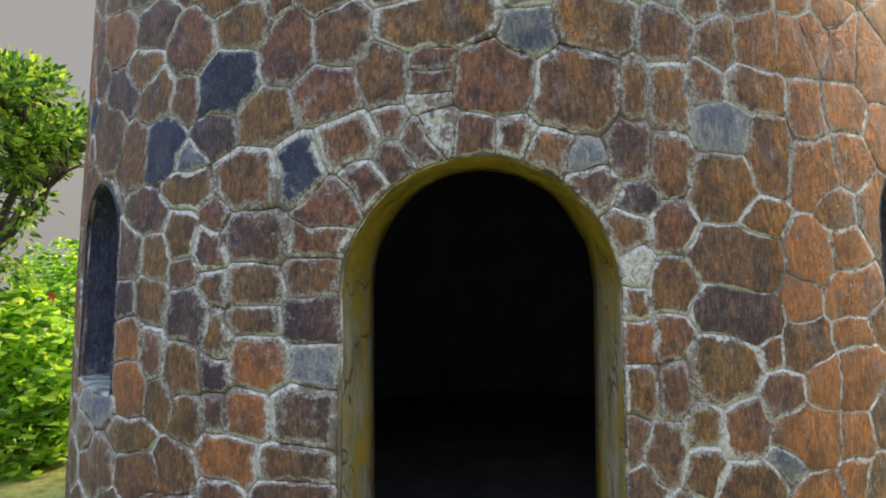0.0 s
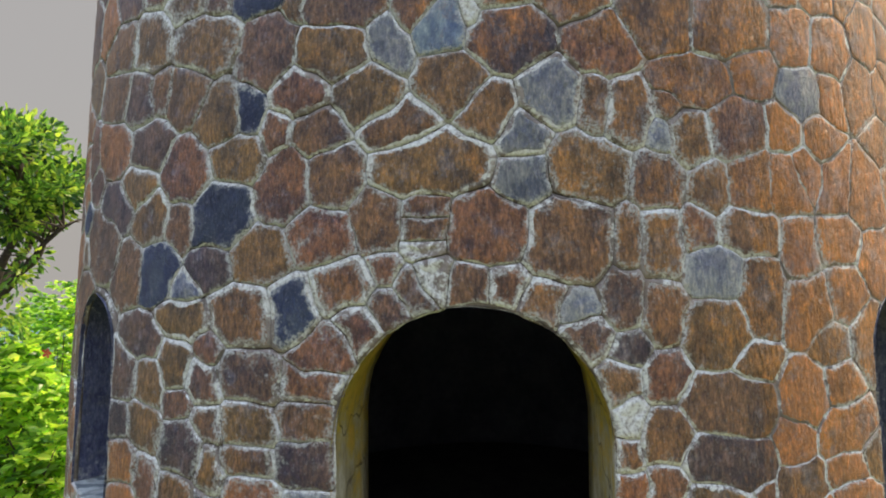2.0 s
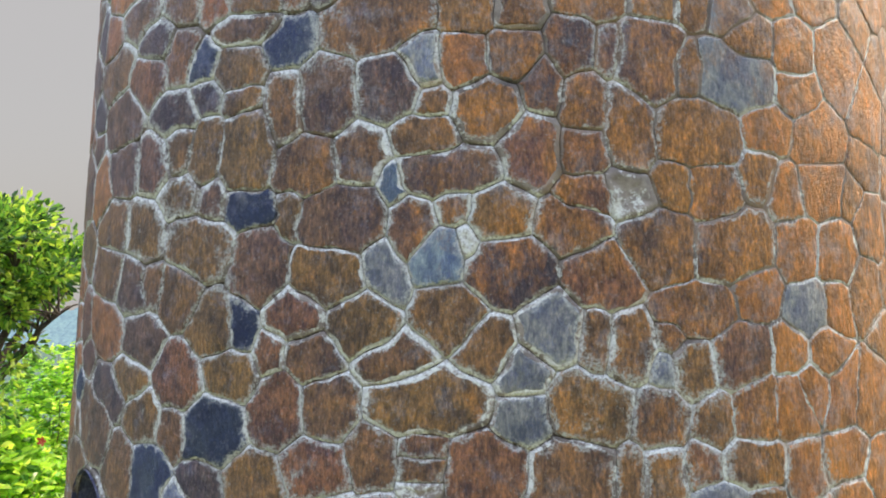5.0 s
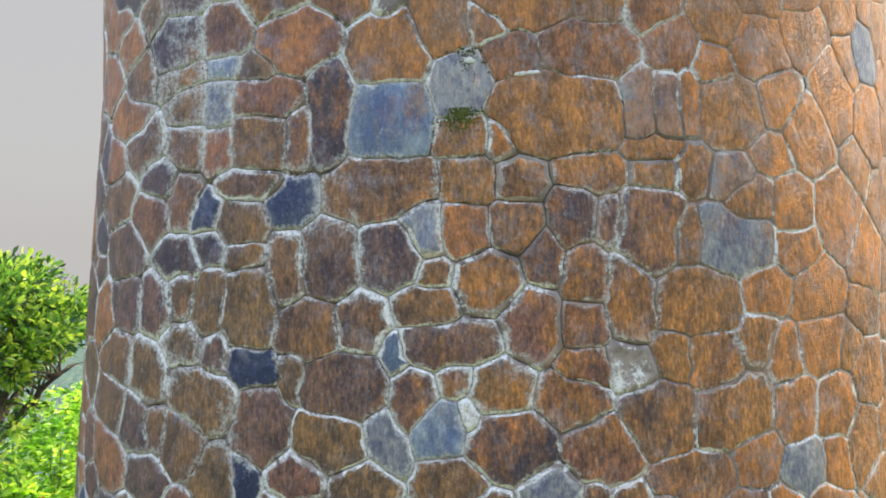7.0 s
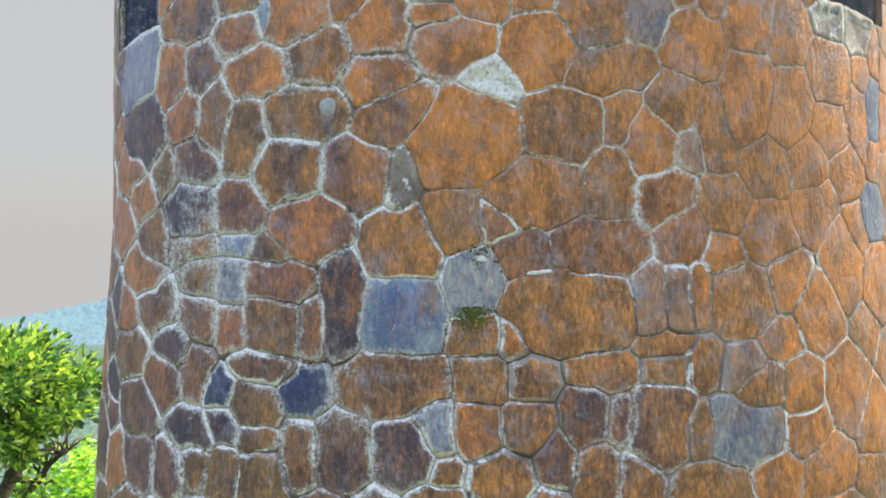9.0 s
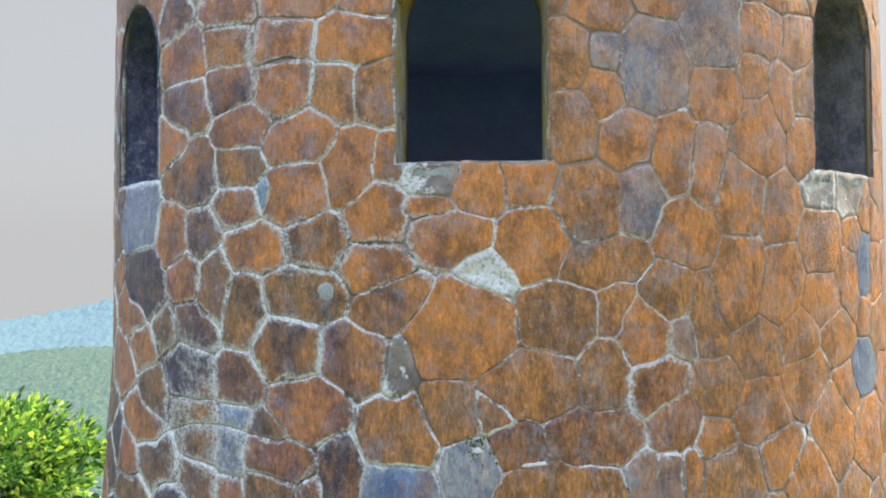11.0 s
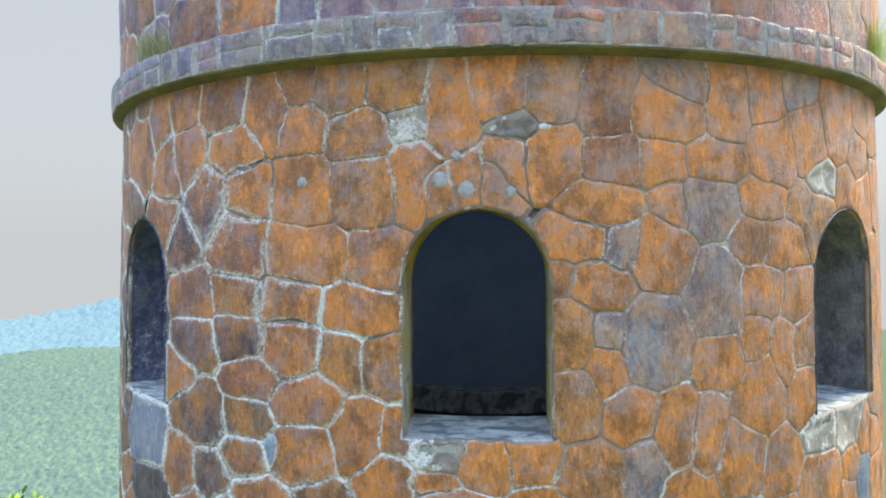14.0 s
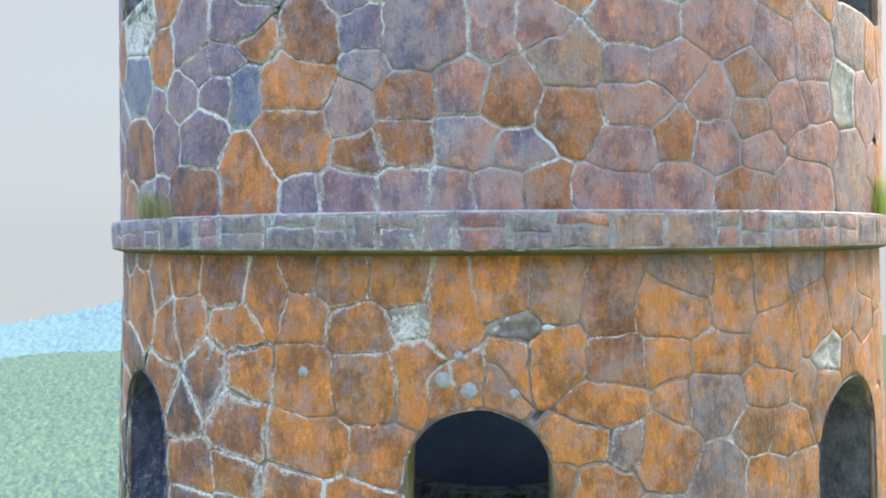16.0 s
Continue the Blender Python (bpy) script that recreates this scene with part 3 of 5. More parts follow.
COURSE_I = (
    ("b", -9.3, 2.79, 0.20, 0.18, 9), ("g", 5.3, 2.79, 0.17, 0.22, -1), ("o", 31.9, 2.80, 0.16, 0.21, 1), ("g", 28.5, 2.81, 0.25, 0.20, 1),
    ("b", -15.5, 2.83, 0.21, 0.18, -2), ("b", -2.4, 2.83, 0.19, 0.20, -1), ("b", 16.8, 2.83, 0.32, 0.18, 0), ("b", -28.1, 2.88, 0.17, 0.16, -3),
    ("o", 23.0, 2.88, 0.19, 0.17, 1), ("b", -35.7, 2.91, 0.23, 0.22, -3), ("b", -41.2, 2.95, 0.34, 0.21, -4), ("b", 9.6, 2.95, 0.26, 0.20, -8),
    ("b", -12.7, 2.97, 0.26, 0.19, 2), ("g", -7.4, 2.99, 0.11, 0.20, 24), ("m", 2.1, 2.99, 0.27, 0.21, 4), ("b", -18.4, 3.00, 0.20, 0.28, 1),
    ("o", 32.6, 3.02, 0.27, 0.23, 3), ("p", -3.4, 3.03, 0.16, 0.18, 14), ("b", 14.3, 3.05, 0.25, 0.24, 1),
)
COURSE_J = (
    ("o", 27.7, 3.05, 0.22, 0.24, 3), ("b", 20.8, 3.06, 0.37, 0.23, 15), ("l", -0.9, 3.08, 0.05, 0.10, 20), ("b", -25.7, 3.09, 0.34, 0.19, -5),
    ("b", -34.1, 3.13, 0.28, 0.22, -6), ("b", -5.4, 3.13, 0.14, 0.20, -2), ("b", 6.7, 3.14, 0.21, 0.17, -31), ("b", -40.4, 3.16, 0.36, 0.21, -7),
    ("b", -11.2, 3.17, 0.30, 0.21, 4), ("b", 1.5, 3.18, 0.21, 0.18, -1), ("b", -16.1, 3.19, 0.08, 0.17, -5), ("b", -2.1, 3.21, 0.11, 0.10, -2),
    ("d", -19.8, 3.22, 0.23, 0.12, -10), ("o", 26.7, 3.24, 0.18, 0.20, 5), ("b", -24.3, 3.25, 0.13, 0.14, -6), ("b", 8.0, 3.25, 0.19, 0.11, 6),
    ("l", 11.7, 3.25, 0.17, 0.11, -24), ("b", 19.2, 3.26, 0.20, 0.19, 3), ("o", 31.3, 3.27, 0.27, 0.20, 6),
)
COURSE_K = (
    ("b", -28.4, 3.27, 0.22, 0.16, -7), ("b", 15.6, 3.28, 0.12, 0.15, 3), ("p", -6.8, 3.28, 0.07, 0.11, -3), ("b", 23.7, 3.32, 0.16, 0.18, 5),
    ("b", -2.6, 3.33, 0.34, 0.15, 6), ("b", -14.5, 3.37, 0.24, 0.20, -1), ("b", -54.0, 3.38, 0.46, 0.34, -9), ("b", -9.9, 3.40, 0.16, 0.20, 0),
    ("b", 4.0, 3.40, 0.19, 0.26, 0), ("m", 8.0, 3.40, 0.14, 0.17, 1), ("b", -39.1, 3.41, 0.25, 0.18, 4), ("b", -32.8, 3.41, 0.22, 0.17, -9),
    ("b", -20.5, 3.44, 0.23, 0.29, -4), ("b", -25.2, 3.45, 0.14, 0.25, -9), ("b", -4.2, 3.47, 0.21, 0.13, -3), ("o", 33.6, 3.47, 0.26, 0.22, -3),
    ("b", -28.8, 3.47, 0.13, 0.19, -9), ("b", 18.1, 3.47, 0.35, 0.22, -2), ("o", 31.1, 3.49, 0.28, 0.22, 8),
)
COURSE_L = (
    ("b", 12.0, 3.50, 0.17, 0.30, 6), ("o", 25.3, 3.51, 0.25, 0.18, 7), ("b", 0.6, 3.55, 0.23, 0.19, 8), ("b", -3.9, 3.58, 0.12, 0.10, 5),
    ("b", 8.3, 3.58, 0.14, 0.22, -1), ("b", -16.6, 3.59, 0.14, 0.26, 1), ("o", 40.8, 3.63, 0.28, 0.27, -1), ("m", -29.5, 3.63, 0.23, 0.14, -11),
    ("b", -12.8, 3.64, 0.21, 0.29, 0), ("b", -21.2, 3.64, 0.15, 0.09, 1), ("m", 5.0, 3.64, 0.13, 0.20, 0), ("o", 28.9, 3.64, 0.24, 0.19, -1),
    ("m", -7.3, 3.65, 0.22, 0.22, 5), ("b", -40.1, 3.66, 0.30, 0.23, 1), ("g", 22.1, 3.68, 0.37, 0.23, -7), ("b", 17.4, 3.69, 0.12, 0.16, -19),
    ("b", 13.8, 3.73, 0.23, 0.31, -5), ("o", -1.3, 3.74, 0.15, 0.18, 0), ("g", -4.8, 3.74, 0.14, 0.20, 10),
)
COURSE_M = (
    ("b", 2.9, 3.75, 0.18, 0.17, 0), ("b", 10.2, 3.76, 0.09, 0.16, -10), ("o", -58.8, 3.77, 0.46, 0.34, -13), ("b", -21.7, 3.77, 0.24, 0.15, -1),
    ("o", 36.0, 3.78, 0.28, 0.27, 0), ("m", 7.3, 3.78, 0.16, 0.22, 0), ("d", -26.1, 3.80, 0.16, 0.13, -1), ("b", -34.8, 3.80, 0.27, 0.15, -1),
    ("o", 28.6, 3.81, 0.18, 0.22, 0), ("b", 23.9, 3.84, 0.20, 0.15, 12), ("d", -16.2, 3.84, 0.20, 0.16, -1), ("b", -29.4, 3.86, 0.18, 0.19, -2),
    ("b", -42.6, 3.88, 0.33, 0.21, -2), ("b", -8.7, 3.88, 0.43, 0.20, 9), ("b", 3.2, 3.91, 0.17, 0.15, 0), ("b", -1.0, 3.91, 0.17, 0.15, -1),
    ("b", -20.9, 3.92, 0.28, 0.11, -2), ("b", 14.5, 3.94, 0.19, 0.11, 5), ("b", 8.9, 3.94, 0.27, 0.12, 0),
)
COURSE_N = (
    ("p", 21.8, 3.94, 0.19, 0.13, 17), ("b", 18.1, 3.96, 0.13, 0.13, 1), ("b", 14.5, 4.02, 0.19, 0.08, 4), ("o", 1.7, 4.06, 0.09, 0.15, -1),
    ("b", -1.3, 4.07, 0.16, 0.13, -1), ("o", -25.1, 4.08, 0.15, 0.16, -4), ("b", -20.0, 4.09, 0.27, 0.20, -4), ("b", -15.9, 4.09, 0.11, 0.20, -3),
    ("o", 31.4, 4.10, 0.28, 0.21, 4), ("b", -29.4, 4.10, 0.24, 0.18, -4), ("b", -36.9, 4.12, 0.34, 0.18, -5), ("p", -7.6, 4.14, 0.26, 0.26, -2),
    ("b", 6.4, 4.15, 0.46, 0.28, 0), ("b", 22.3, 4.17, 0.29, 0.25, 3), ("o", 44.4, 4.18, 0.34, 0.28, 6), ("p", 13.3, 4.18, 0.11, 0.23, 1),
    ("p", 15.8, 4.18, 0.11, 0.23, 2), ("m", -13.1, 4.18, 0.15, 0.35, -3), ("o", 18.0, 4.20, 0.08, 0.21, 2),
)
COURSE_O = (
    ("o", 27.5, 4.24, 0.19, 0.23, 4), ("g", -25.1, 4.25, 0.16, 0.18, -6), ("b", -19.7, 4.25, 0.32, 0.14, -5), ("b", -29.1, 4.26, 0.23, 0.16, -6),
    ("g", -1.6, 4.26, 0.17, 0.22, -2), ("o", -40.9, 4.27, 0.38, 0.18, -7), ("o", 36.8, 4.32, 0.24, 0.36, 7), ("m", 2.6, 4.37, 0.18, 0.14, -1),
    ("b", -20.8, 4.38, 0.14, 0.09, -6), ("b", -30.7, 4.39, 0.31, 0.11, 1), ("m", 8.7, 4.39, 0.33, 0.19, 1), ("p", -24.6, 4.40, 0.16, 0.09, 0),
    ("b", -7.6, 4.41, 0.28, 0.25, -8), ("b", -38.5, 4.43, 0.25, 0.21, -9), ("m", 16.8, 4.44, 0.20, 0.19, 4), ("o", 25.8, 4.45, 0.26, 0.25, 6),
    ("o", 38.9, 4.46, 0.22, 0.20, 0), ("o", -16.7, 4.48, 0.35, 0.21, 2), ("b", -3.3, 4.49, 0.20, 0.22, -1),
)
COURSE_P = (
    ("b", 0.5, 4.49, 0.17, 0.14, -25), ("o", -49.7, 4.49, 0.46, 0.20, -1), ("d", 44.0, 4.52, 0.28, 0.16, 10), ("o", 32.1, 4.53, 0.33, 0.19, 8),
    ("b", 20.9, 4.53, 0.24, 0.19, -12), ("b", -24.4, 4.54, 0.24, 0.20, -8), ("m", -31.9, 4.54, 0.34, 0.22, -4), ("m", 15.0, 4.56, 0.22, 0.19, 0),
    ("b", 3.5, 4.58, 0.35, 0.24, 7), ("b", 10.0, 4.61, 0.18, 0.26, -5), ("o", -41.5, 4.62, 0.31, 0.20, -12), ("l", -7.8, 4.63, 0.10, 0.22, -13),
    ("b", 25.8, 4.66, 0.22, 0.24, 5), ("b", -11.9, 4.67, 0.27, 0.25, -6), ("b", -18.5, 4.68, 0.30, 0.25, 4), ("o", 38.0, 4.70, 0.24, 0.29, 3),
    ("o", 31.1, 4.71, 0.23, 0.21, 2), ("b", -36.3, 4.71, 0.20, 0.18, -4), ("g", 17.4, 4.75, 0.09, 0.12, 1),
)
COURSE_Q = (
    ("b", -30.6, 4.76, 0.29, 0.18, -4), ("o", -2.5, 4.77, 0.39, 0.31, 9), ("o", -45.8, 4.77, 0.44, 0.22, -5), ("o", 13.5, 4.77, 0.19, 0.23, -6),
    ("b", 6.3, 4.83, 0.29, 0.25, -5), ("b", 19.9, 4.83, 0.14, 0.30, 9), ("b", -24.0, 4.85, 0.20, 0.30, -15), ("o", 35.6, 4.85, 0.33, 0.21, -9),
    ("b", 10.9, 4.86, 0.13, 0.19, -9), ("b", -8.6, 4.87, 0.28, 0.18, 19), ("m", -42.1, 4.90, 0.46, 0.30, 10), ("o", 40.4, 4.90, 0.24, 0.28, -9),
    ("b", -17.0, 4.91, 0.37, 0.17, -6), ("b", 16.1, 4.92, 0.22, 0.20, 2), ("b", -27.8, 4.92, 0.21, 0.33, -11), ("o", 29.0, 4.93, 0.22, 0.32, -12),
    ("o", 23.3, 4.96, 0.24, 0.33, -12), ("o", -32.5, 4.96, 0.22, 0.23, -6), ("d", 44.8, 4.99, 0.18, 0.29, -8),
)
COURSE_R = (
    ("l", 0.4, 5.00, 0.16, 0.11, -25), ("o", -9.9, 5.02, 0.23, 0.18, 10), ("b", 10.1, 5.03, 0.33, 0.15, 7), ("o", -22.6, 5.08, 0.31, 0.17, 5),
    ("o", 34.7, 5.09, 0.29, 0.24, -6), ("o", 4.2, 5.10, 0.25, 0.24, 14), ("b", -15.5, 5.12, 0.23, 0.16, 8), ("o", 18.0, 5.13, 0.25, 0.24, -12),
    ("o", -3.4, 5.14, 0.28, 0.15, 6), ("o", -34.6, 5.15, 0.20, 0.26, 6), ("b", -29.8, 5.15, 0.20, 0.20, 5), ("o", -9.6, 5.22, 0.22, 0.23, -3),
    ("o", 28.8, 5.22, 0.20, 0.25, -4), ("o", -5.3, 5.24, 0.20, 0.07, -4), ("g", -43.4, 5.24, 0.46, 0.32, 5), ("b", 8.7, 5.25, 0.25, 0.28, -1),
    ("b", -24.8, 5.27, 0.25, 0.15, 3), ("g", 13.6, 5.27, 0.17, 0.25, -7), ("o", 23.8, 5.28, 0.23, 0.30, -7),
)
COURSE_S = (
    ("l", 41.1, 5.31, 0.25, 0.18, -4), ("o", -0.7, 5.31, 0.18, 0.16, 0), ("p", -21.2, 5.32, 0.08, 0.11, 3), ("o", -18.0, 5.32, 0.29, 0.21, 6),
    ("l", 34.9, 5.33, 0.22, 0.15, -4), ("o", 3.5, 5.34, 0.19, 0.17, -1), ("l", -5.0, 5.36, 0.22, 0.13, -4), ("o", -12.3, 5.40, 0.19, 0.24, -6),
    ("b", -31.4, 5.40, 0.35, 0.23, 3), ("o", 20.0, 5.40, 0.14, 0.31, -10), ("b", -24.4, 5.43, 0.28, 0.17, -2), ("o", 16.6, 5.44, 0.17, 0.30, -4),
    ("o", 12.4, 5.49, 0.21, 0.21, -1), ("o", 32.3, 5.49, 0.14, 0.23, -2), ("o", -17.5, 5.52, 0.32, 0.19, 11), ("o", 26.0, 5.53, 0.22, 0.32, -10),
    ("b", 7.5, 5.53, 0.16, 0.23, -1), ("o", -35.2, 5.55, 0.24, 0.15, 1), ("o", -24.0, 5.58, 0.28, 0.16, 4),
)
COURSE_T = (
    ("o", 10.2, 5.66, 0.13, 0.17, -1), ("o", 21.4, 5.67, 0.23, 0.20, 0), ("o", 29.1, 5.69, 0.16, 0.21, 0), ("b", -13.7, 5.70, 0.18, 0.22, -10),
    ("b", -10.0, 5.70, 0.17, 0.19, -1), ("b", -32.0, 5.72, 0.28, 0.20, -1), ("o", 25.6, 5.73, 0.13, 0.18, 0), ("o", -19.1, 5.74, 0.26, 0.25, -11),
    ("m", -25.7, 5.76, 0.28, 0.17, -1), ("g", 15.0, 5.76, 0.28, 0.34, 0), ("b", 7.2, 5.80, 0.15, 0.22, 0), ("g", 10.4, 5.81, 0.12, 0.13, 0),
    ("o", -12.1, 5.88, 0.30, 0.19, -6), ("o", -19.2, 5.91, 0.29, 0.19, -3), ("o", -32.4, 5.91, 0.28, 0.18, -3), ("o", 31.1, 5.92, 0.14, 0.22, 2),
    ("b", -26.1, 5.93, 0.26, 0.18, -3), ("g", 20.7, 5.94, 0.26, 0.33, 1), ("o", 26.6, 5.95, 0.24, 0.16, 2),
)
COURSE_U = (
    ("o", 9.8, 5.98, 0.24, 0.16, -19), ("m", 6.2, 6.02, 0.09, 0.11, 0), ("o", -10.5, 6.08, 0.22, 0.18, -3), ("o", 15.9, 6.09, 0.26, 0.25, 2),
    ("o", -17.8, 6.11, 0.40, 0.20, -4), ("o", 29.4, 6.12, 0.25, 0.18, -8), ("g", 11.7, 6.13, 0.14, 0.16, -18), ("o", -25.7, 6.14, 0.31, 0.27, -5),
    ("b", 25.8, 6.15, 0.27, 0.16, -8), ("m", -34.6, 6.15, 0.20, 0.17, -6), ("o", 7.7, 6.15, 0.22, 0.15, 0), ("o", 16.9, 6.27, 0.12, 0.19, 20),
    ("g", 20.7, 6.27, 0.27, 0.23, -5), ("o", 11.6, 6.29, 0.18, 0.15, -8), ("o", 9.8, 6.29, 0.26, 0.17, -7), ("o", 7.2, 6.31, 0.19, 0.14, 0),
    ("o", 26.9, 6.32, 0.26, 0.18, 5), ("m", -30.3, 6.33, 0.20, 0.27, -20), ("o", -5.1, 6.35, 0.13, 0.19, 25),
)
COURSE_V = (
    ("o", -17.7, 6.35, 0.25, 0.26, -6), ("o", -24.5, 6.36, 0.22, 0.21, -7), ("b", -11.7, 6.36, 0.29, 0.23, -5), ("o", 0.6, 6.37, 0.12, 0.19, -11),
    ("o", -6.8, 6.38, 0.19, 0.24, -3), ("o", -2.1, 6.38, 0.11, 0.19, 6), ("l", 36.4, 6.42, 0.19, 0.14, -6), ("m", 10.8, 6.45, 0.23, 0.19, -2),
    ("o", 21.6, 6.46, 0.31, 0.16, -4), ("o", 1.7, 6.46, 0.15, 0.21, 0), ("o", 15.8, 6.46, 0.19, 0.16, -3), ("o", 5.5, 6.47, 0.24, 0.22, -1),
    ("o", 28.2, 6.48, 0.25, 0.25, -4), ("o", -38.1, 6.52, 0.24, 0.29, -11), ("o", -26.5, 6.55, 0.30, 0.19, 3), ("o", -34.0, 6.56, 0.28, 0.21, 4),
    ("b", -12.2, 6.57, 0.27, 0.17, 6), ("o", 34.5, 6.57, 0.22, 0.26, -4), ("l", 2.3, 6.58, 0.16, 0.10, 0),
)
COURSE_W = (
    ("o", -17.7, 6.61, 0.22, 0.19, 2), ("o", -46.0, 6.61, 0.46, 0.31, -12), ("l", -7.6, 6.62, 0.15, 0.12, 1), ("o", 16.3, 6.63, 0.33, 0.20, -9),
    ("o", -3.6, 6.65, 0.16, 0.32, 0), ("o", 40.1, 6.66, 0.27, 0.30, -3), ("o", -22.3, 6.67, 0.19, 0.22, 2), ("m", 10.4, 6.67, 0.22, 0.24, 2),
    ("o", 22.9, 6.68, 0.22, 0.29, -2), ("o", -39.7, 6.69, 0.26, 0.23, 3), ("b", 5.6, 6.72, 0.19, 0.26, -4), ("m", -28.2, 6.72, 0.26, 0.21, 2),
    ("o", 27.3, 6.73, 0.17, 0.22, -2), ("o", 0.8, 6.74, 0.21, 0.22, 0), ("b", -13.9, 6.75, 0.24, 0.19, 1), ("b", -8.6, 6.75, 0.24, 0.20, 0),
    ("o", -35.0, 6.75, 0.24, 0.20, 2), ("p", 17.9, 6.76, 0.25, 0.14, -25), ("m", -18.1, 6.77, 0.16, 0.14, 1),
)
COURSE_X = (
    ("g", 32.8, 6.77, 0.16, 0.12, -2), ("b", 0.7, 7.08, 0.20, 0.15, -1), ("b", -3.9, 7.08, 0.20, 0.15, -1), ("b", -7.7, 7.09, 0.24, 0.15, -1),
    ("b", -17.8, 7.09, 0.16, 0.14, -2), ("b", -13.3, 7.09, 0.26, 0.16, -1), ("b", 10.6, 7.09, 0.30, 0.15, 0), ("m", 24.5, 7.09, 0.33, 0.16, 1),
    ("m", 4.8, 7.09, 0.18, 0.16, 0), ("b", 17.4, 7.11, 0.26, 0.17, 1), ("m", -32.1, 7.12, 0.40, 0.20, -3), ("b", 32.4, 7.12, 0.35, 0.21, 2),
    ("o", -24.7, 7.16, 0.33, 0.31, 3), ("g", 41.5, 7.24, 0.27, 0.30, 4), ("b", 2.1, 7.24, 0.24, 0.13, -1), ("b", 11.9, 7.24, 0.22, 0.16, 1),
    ("b", 26.3, 7.25, 0.20, 0.15, 3), ("m", -12.0, 7.25, 0.20, 0.17, -2), ("b", 20.8, 7.26, 0.23, 0.20, 2),
)
COURSE_Y = (
    ("b", -2.0, 7.27, 0.23, 0.17, -1), ("m", -7.9, 7.28, 0.24, 0.15, -13), ("m", 16.7, 7.28, 0.20, 0.17, 2), ("o", -19.2, 7.30, 0.33, 0.24, -3),
    ("b", 34.3, 7.31, 0.38, 0.15, 4), ("b", -31.0, 7.34, 0.30, 0.25, -5), ("m", -45.7, 7.35, 0.46, 0.31, -6), ("m", 6.8, 7.36, 0.23, 0.21, -14),
    ("m", 24.9, 7.38, 0.20, 0.16, 3), ("b", -12.8, 7.41, 0.17, 0.23, -3), ("b", 12.7, 7.41, 0.26, 0.16, -3), ("b", 30.2, 7.41, 0.26, 0.21, 4),
    ("m", 1.4, 7.44, 0.21, 0.23, -6), ("m", -7.9, 7.45, 0.24, 0.17, 0), ("b", 20.5, 7.45, 0.18, 0.19, 3), ("b", -2.5, 7.48, 0.21, 0.20, -2),
    ("b", 34.3, 7.48, 0.22, 0.19, 6), ("o", -18.6, 7.53, 0.34, 0.19, -5), ("g", -24.6, 7.53, 0.16, 0.21, -13),
)
COURSE_Z = (
    ("b", -28.6, 7.53, 0.22, 0.14, -7), ("l", 40.1, 7.53, 0.24, 0.27, 7), ("m", 25.1, 7.55, 0.23, 0.17, 5), ("b", 16.8, 7.56, 0.24, 0.17, 3),
    ("b", -11.4, 7.56, 0.18, 0.15, -4), ("b", 11.9, 7.57, 0.18, 0.16, 2), ("b", -33.9, 7.57, 0.19, 0.21, -8), ("g", 6.8, 7.58, 0.27, 0.20, 1),
    ("b", -31.9, 7.66, 0.22, 0.15, -9), ("b", -26.9, 7.67, 0.24, 0.12, -8), ("b", 28.2, 7.67, 0.22, 0.20, 6), ("b", -6.2, 7.68, 0.34, 0.26, -3),
    ("g", -46.5, 7.68, 0.46, 0.29, -10), ("b", 0.1, 7.69, 0.18, 0.22, -1), ("b", 33.8, 7.69, 0.26, 0.26, 8), ("m", -16.6, 7.70, 0.21, 0.24, -6),
    ("b", 4.4, 7.70, 0.19, 0.15, 0), ("o", -23.4, 7.71, 0.21, 0.13, 0), ("b", 13.0, 7.71, 0.35, 0.18, 3),
)
COURSE_AA = (
    ("b", -11.7, 7.71, 0.20, 0.15, -5), ("b", 21.1, 7.72, 0.30, 0.19, 5), ("b", -25.4, 7.81, 0.26, 0.18, -9), ("g", 41.6, 7.82, 0.31, 0.27, 10),
    ("b", -33.3, 7.82, 0.23, 0.27, -11), ("l", -45.2, 7.96, 0.46, 0.26, -14),
)
COURSES = (COURSE_A, COURSE_B, COURSE_C, COURSE_D, COURSE_E, COURSE_F, COURSE_G, COURSE_H, COURSE_I, COURSE_J, COURSE_K, COURSE_L, COURSE_M, COURSE_N, COURSE_O, COURSE_P, COURSE_Q, COURSE_R, COURSE_S, COURSE_T, COURSE_U, COURSE_V, COURSE_W, COURSE_X, COURSE_Y, COURSE_Z, COURSE_AA)
KINDS = {"d": DARK, "m": MOTTLED, "g": GREY, "p": PALE, "o": ORANGE, "b": BROWN, "k": BROWN}


class Sites:
    """The stones' middles on the unrolled wall, with half width, half height and lean; grown one by one."""

    def __init__(self):
        self.rows, self.kinds = np.zeros((4000, 6)), []

    def add(self, u, z, w, h, lean, kind):
        self.rows[len(self.kinds)] = (u, z, w / 2, h / 2, math.cos(lean), math.sin(lean))
        self.kinds.append(kind)

    def far(self, u, z, pick=slice(None)):
        """How far (u, z), one point or many, lies outside each picked stone's rounded box; negative inside."""
        r = self.rows[:len(self.kinds)][pick]
        du, dz = np.subtract.outer(u, r[:, 0]), np.subtract.outer(z, r[:, 1])
        x, y = du * r[:, 4] + dz * r[:, 5], dz * r[:, 4] - du * r[:, 5]
        d = (np.abs(x / r[:, 2]) ** 2.4 + np.abs(y / r[:, 3]) ** 2.4) ** (1 / 2.4) + 1e-9
        return np.hypot(x, y) * (1 - 1 / d)


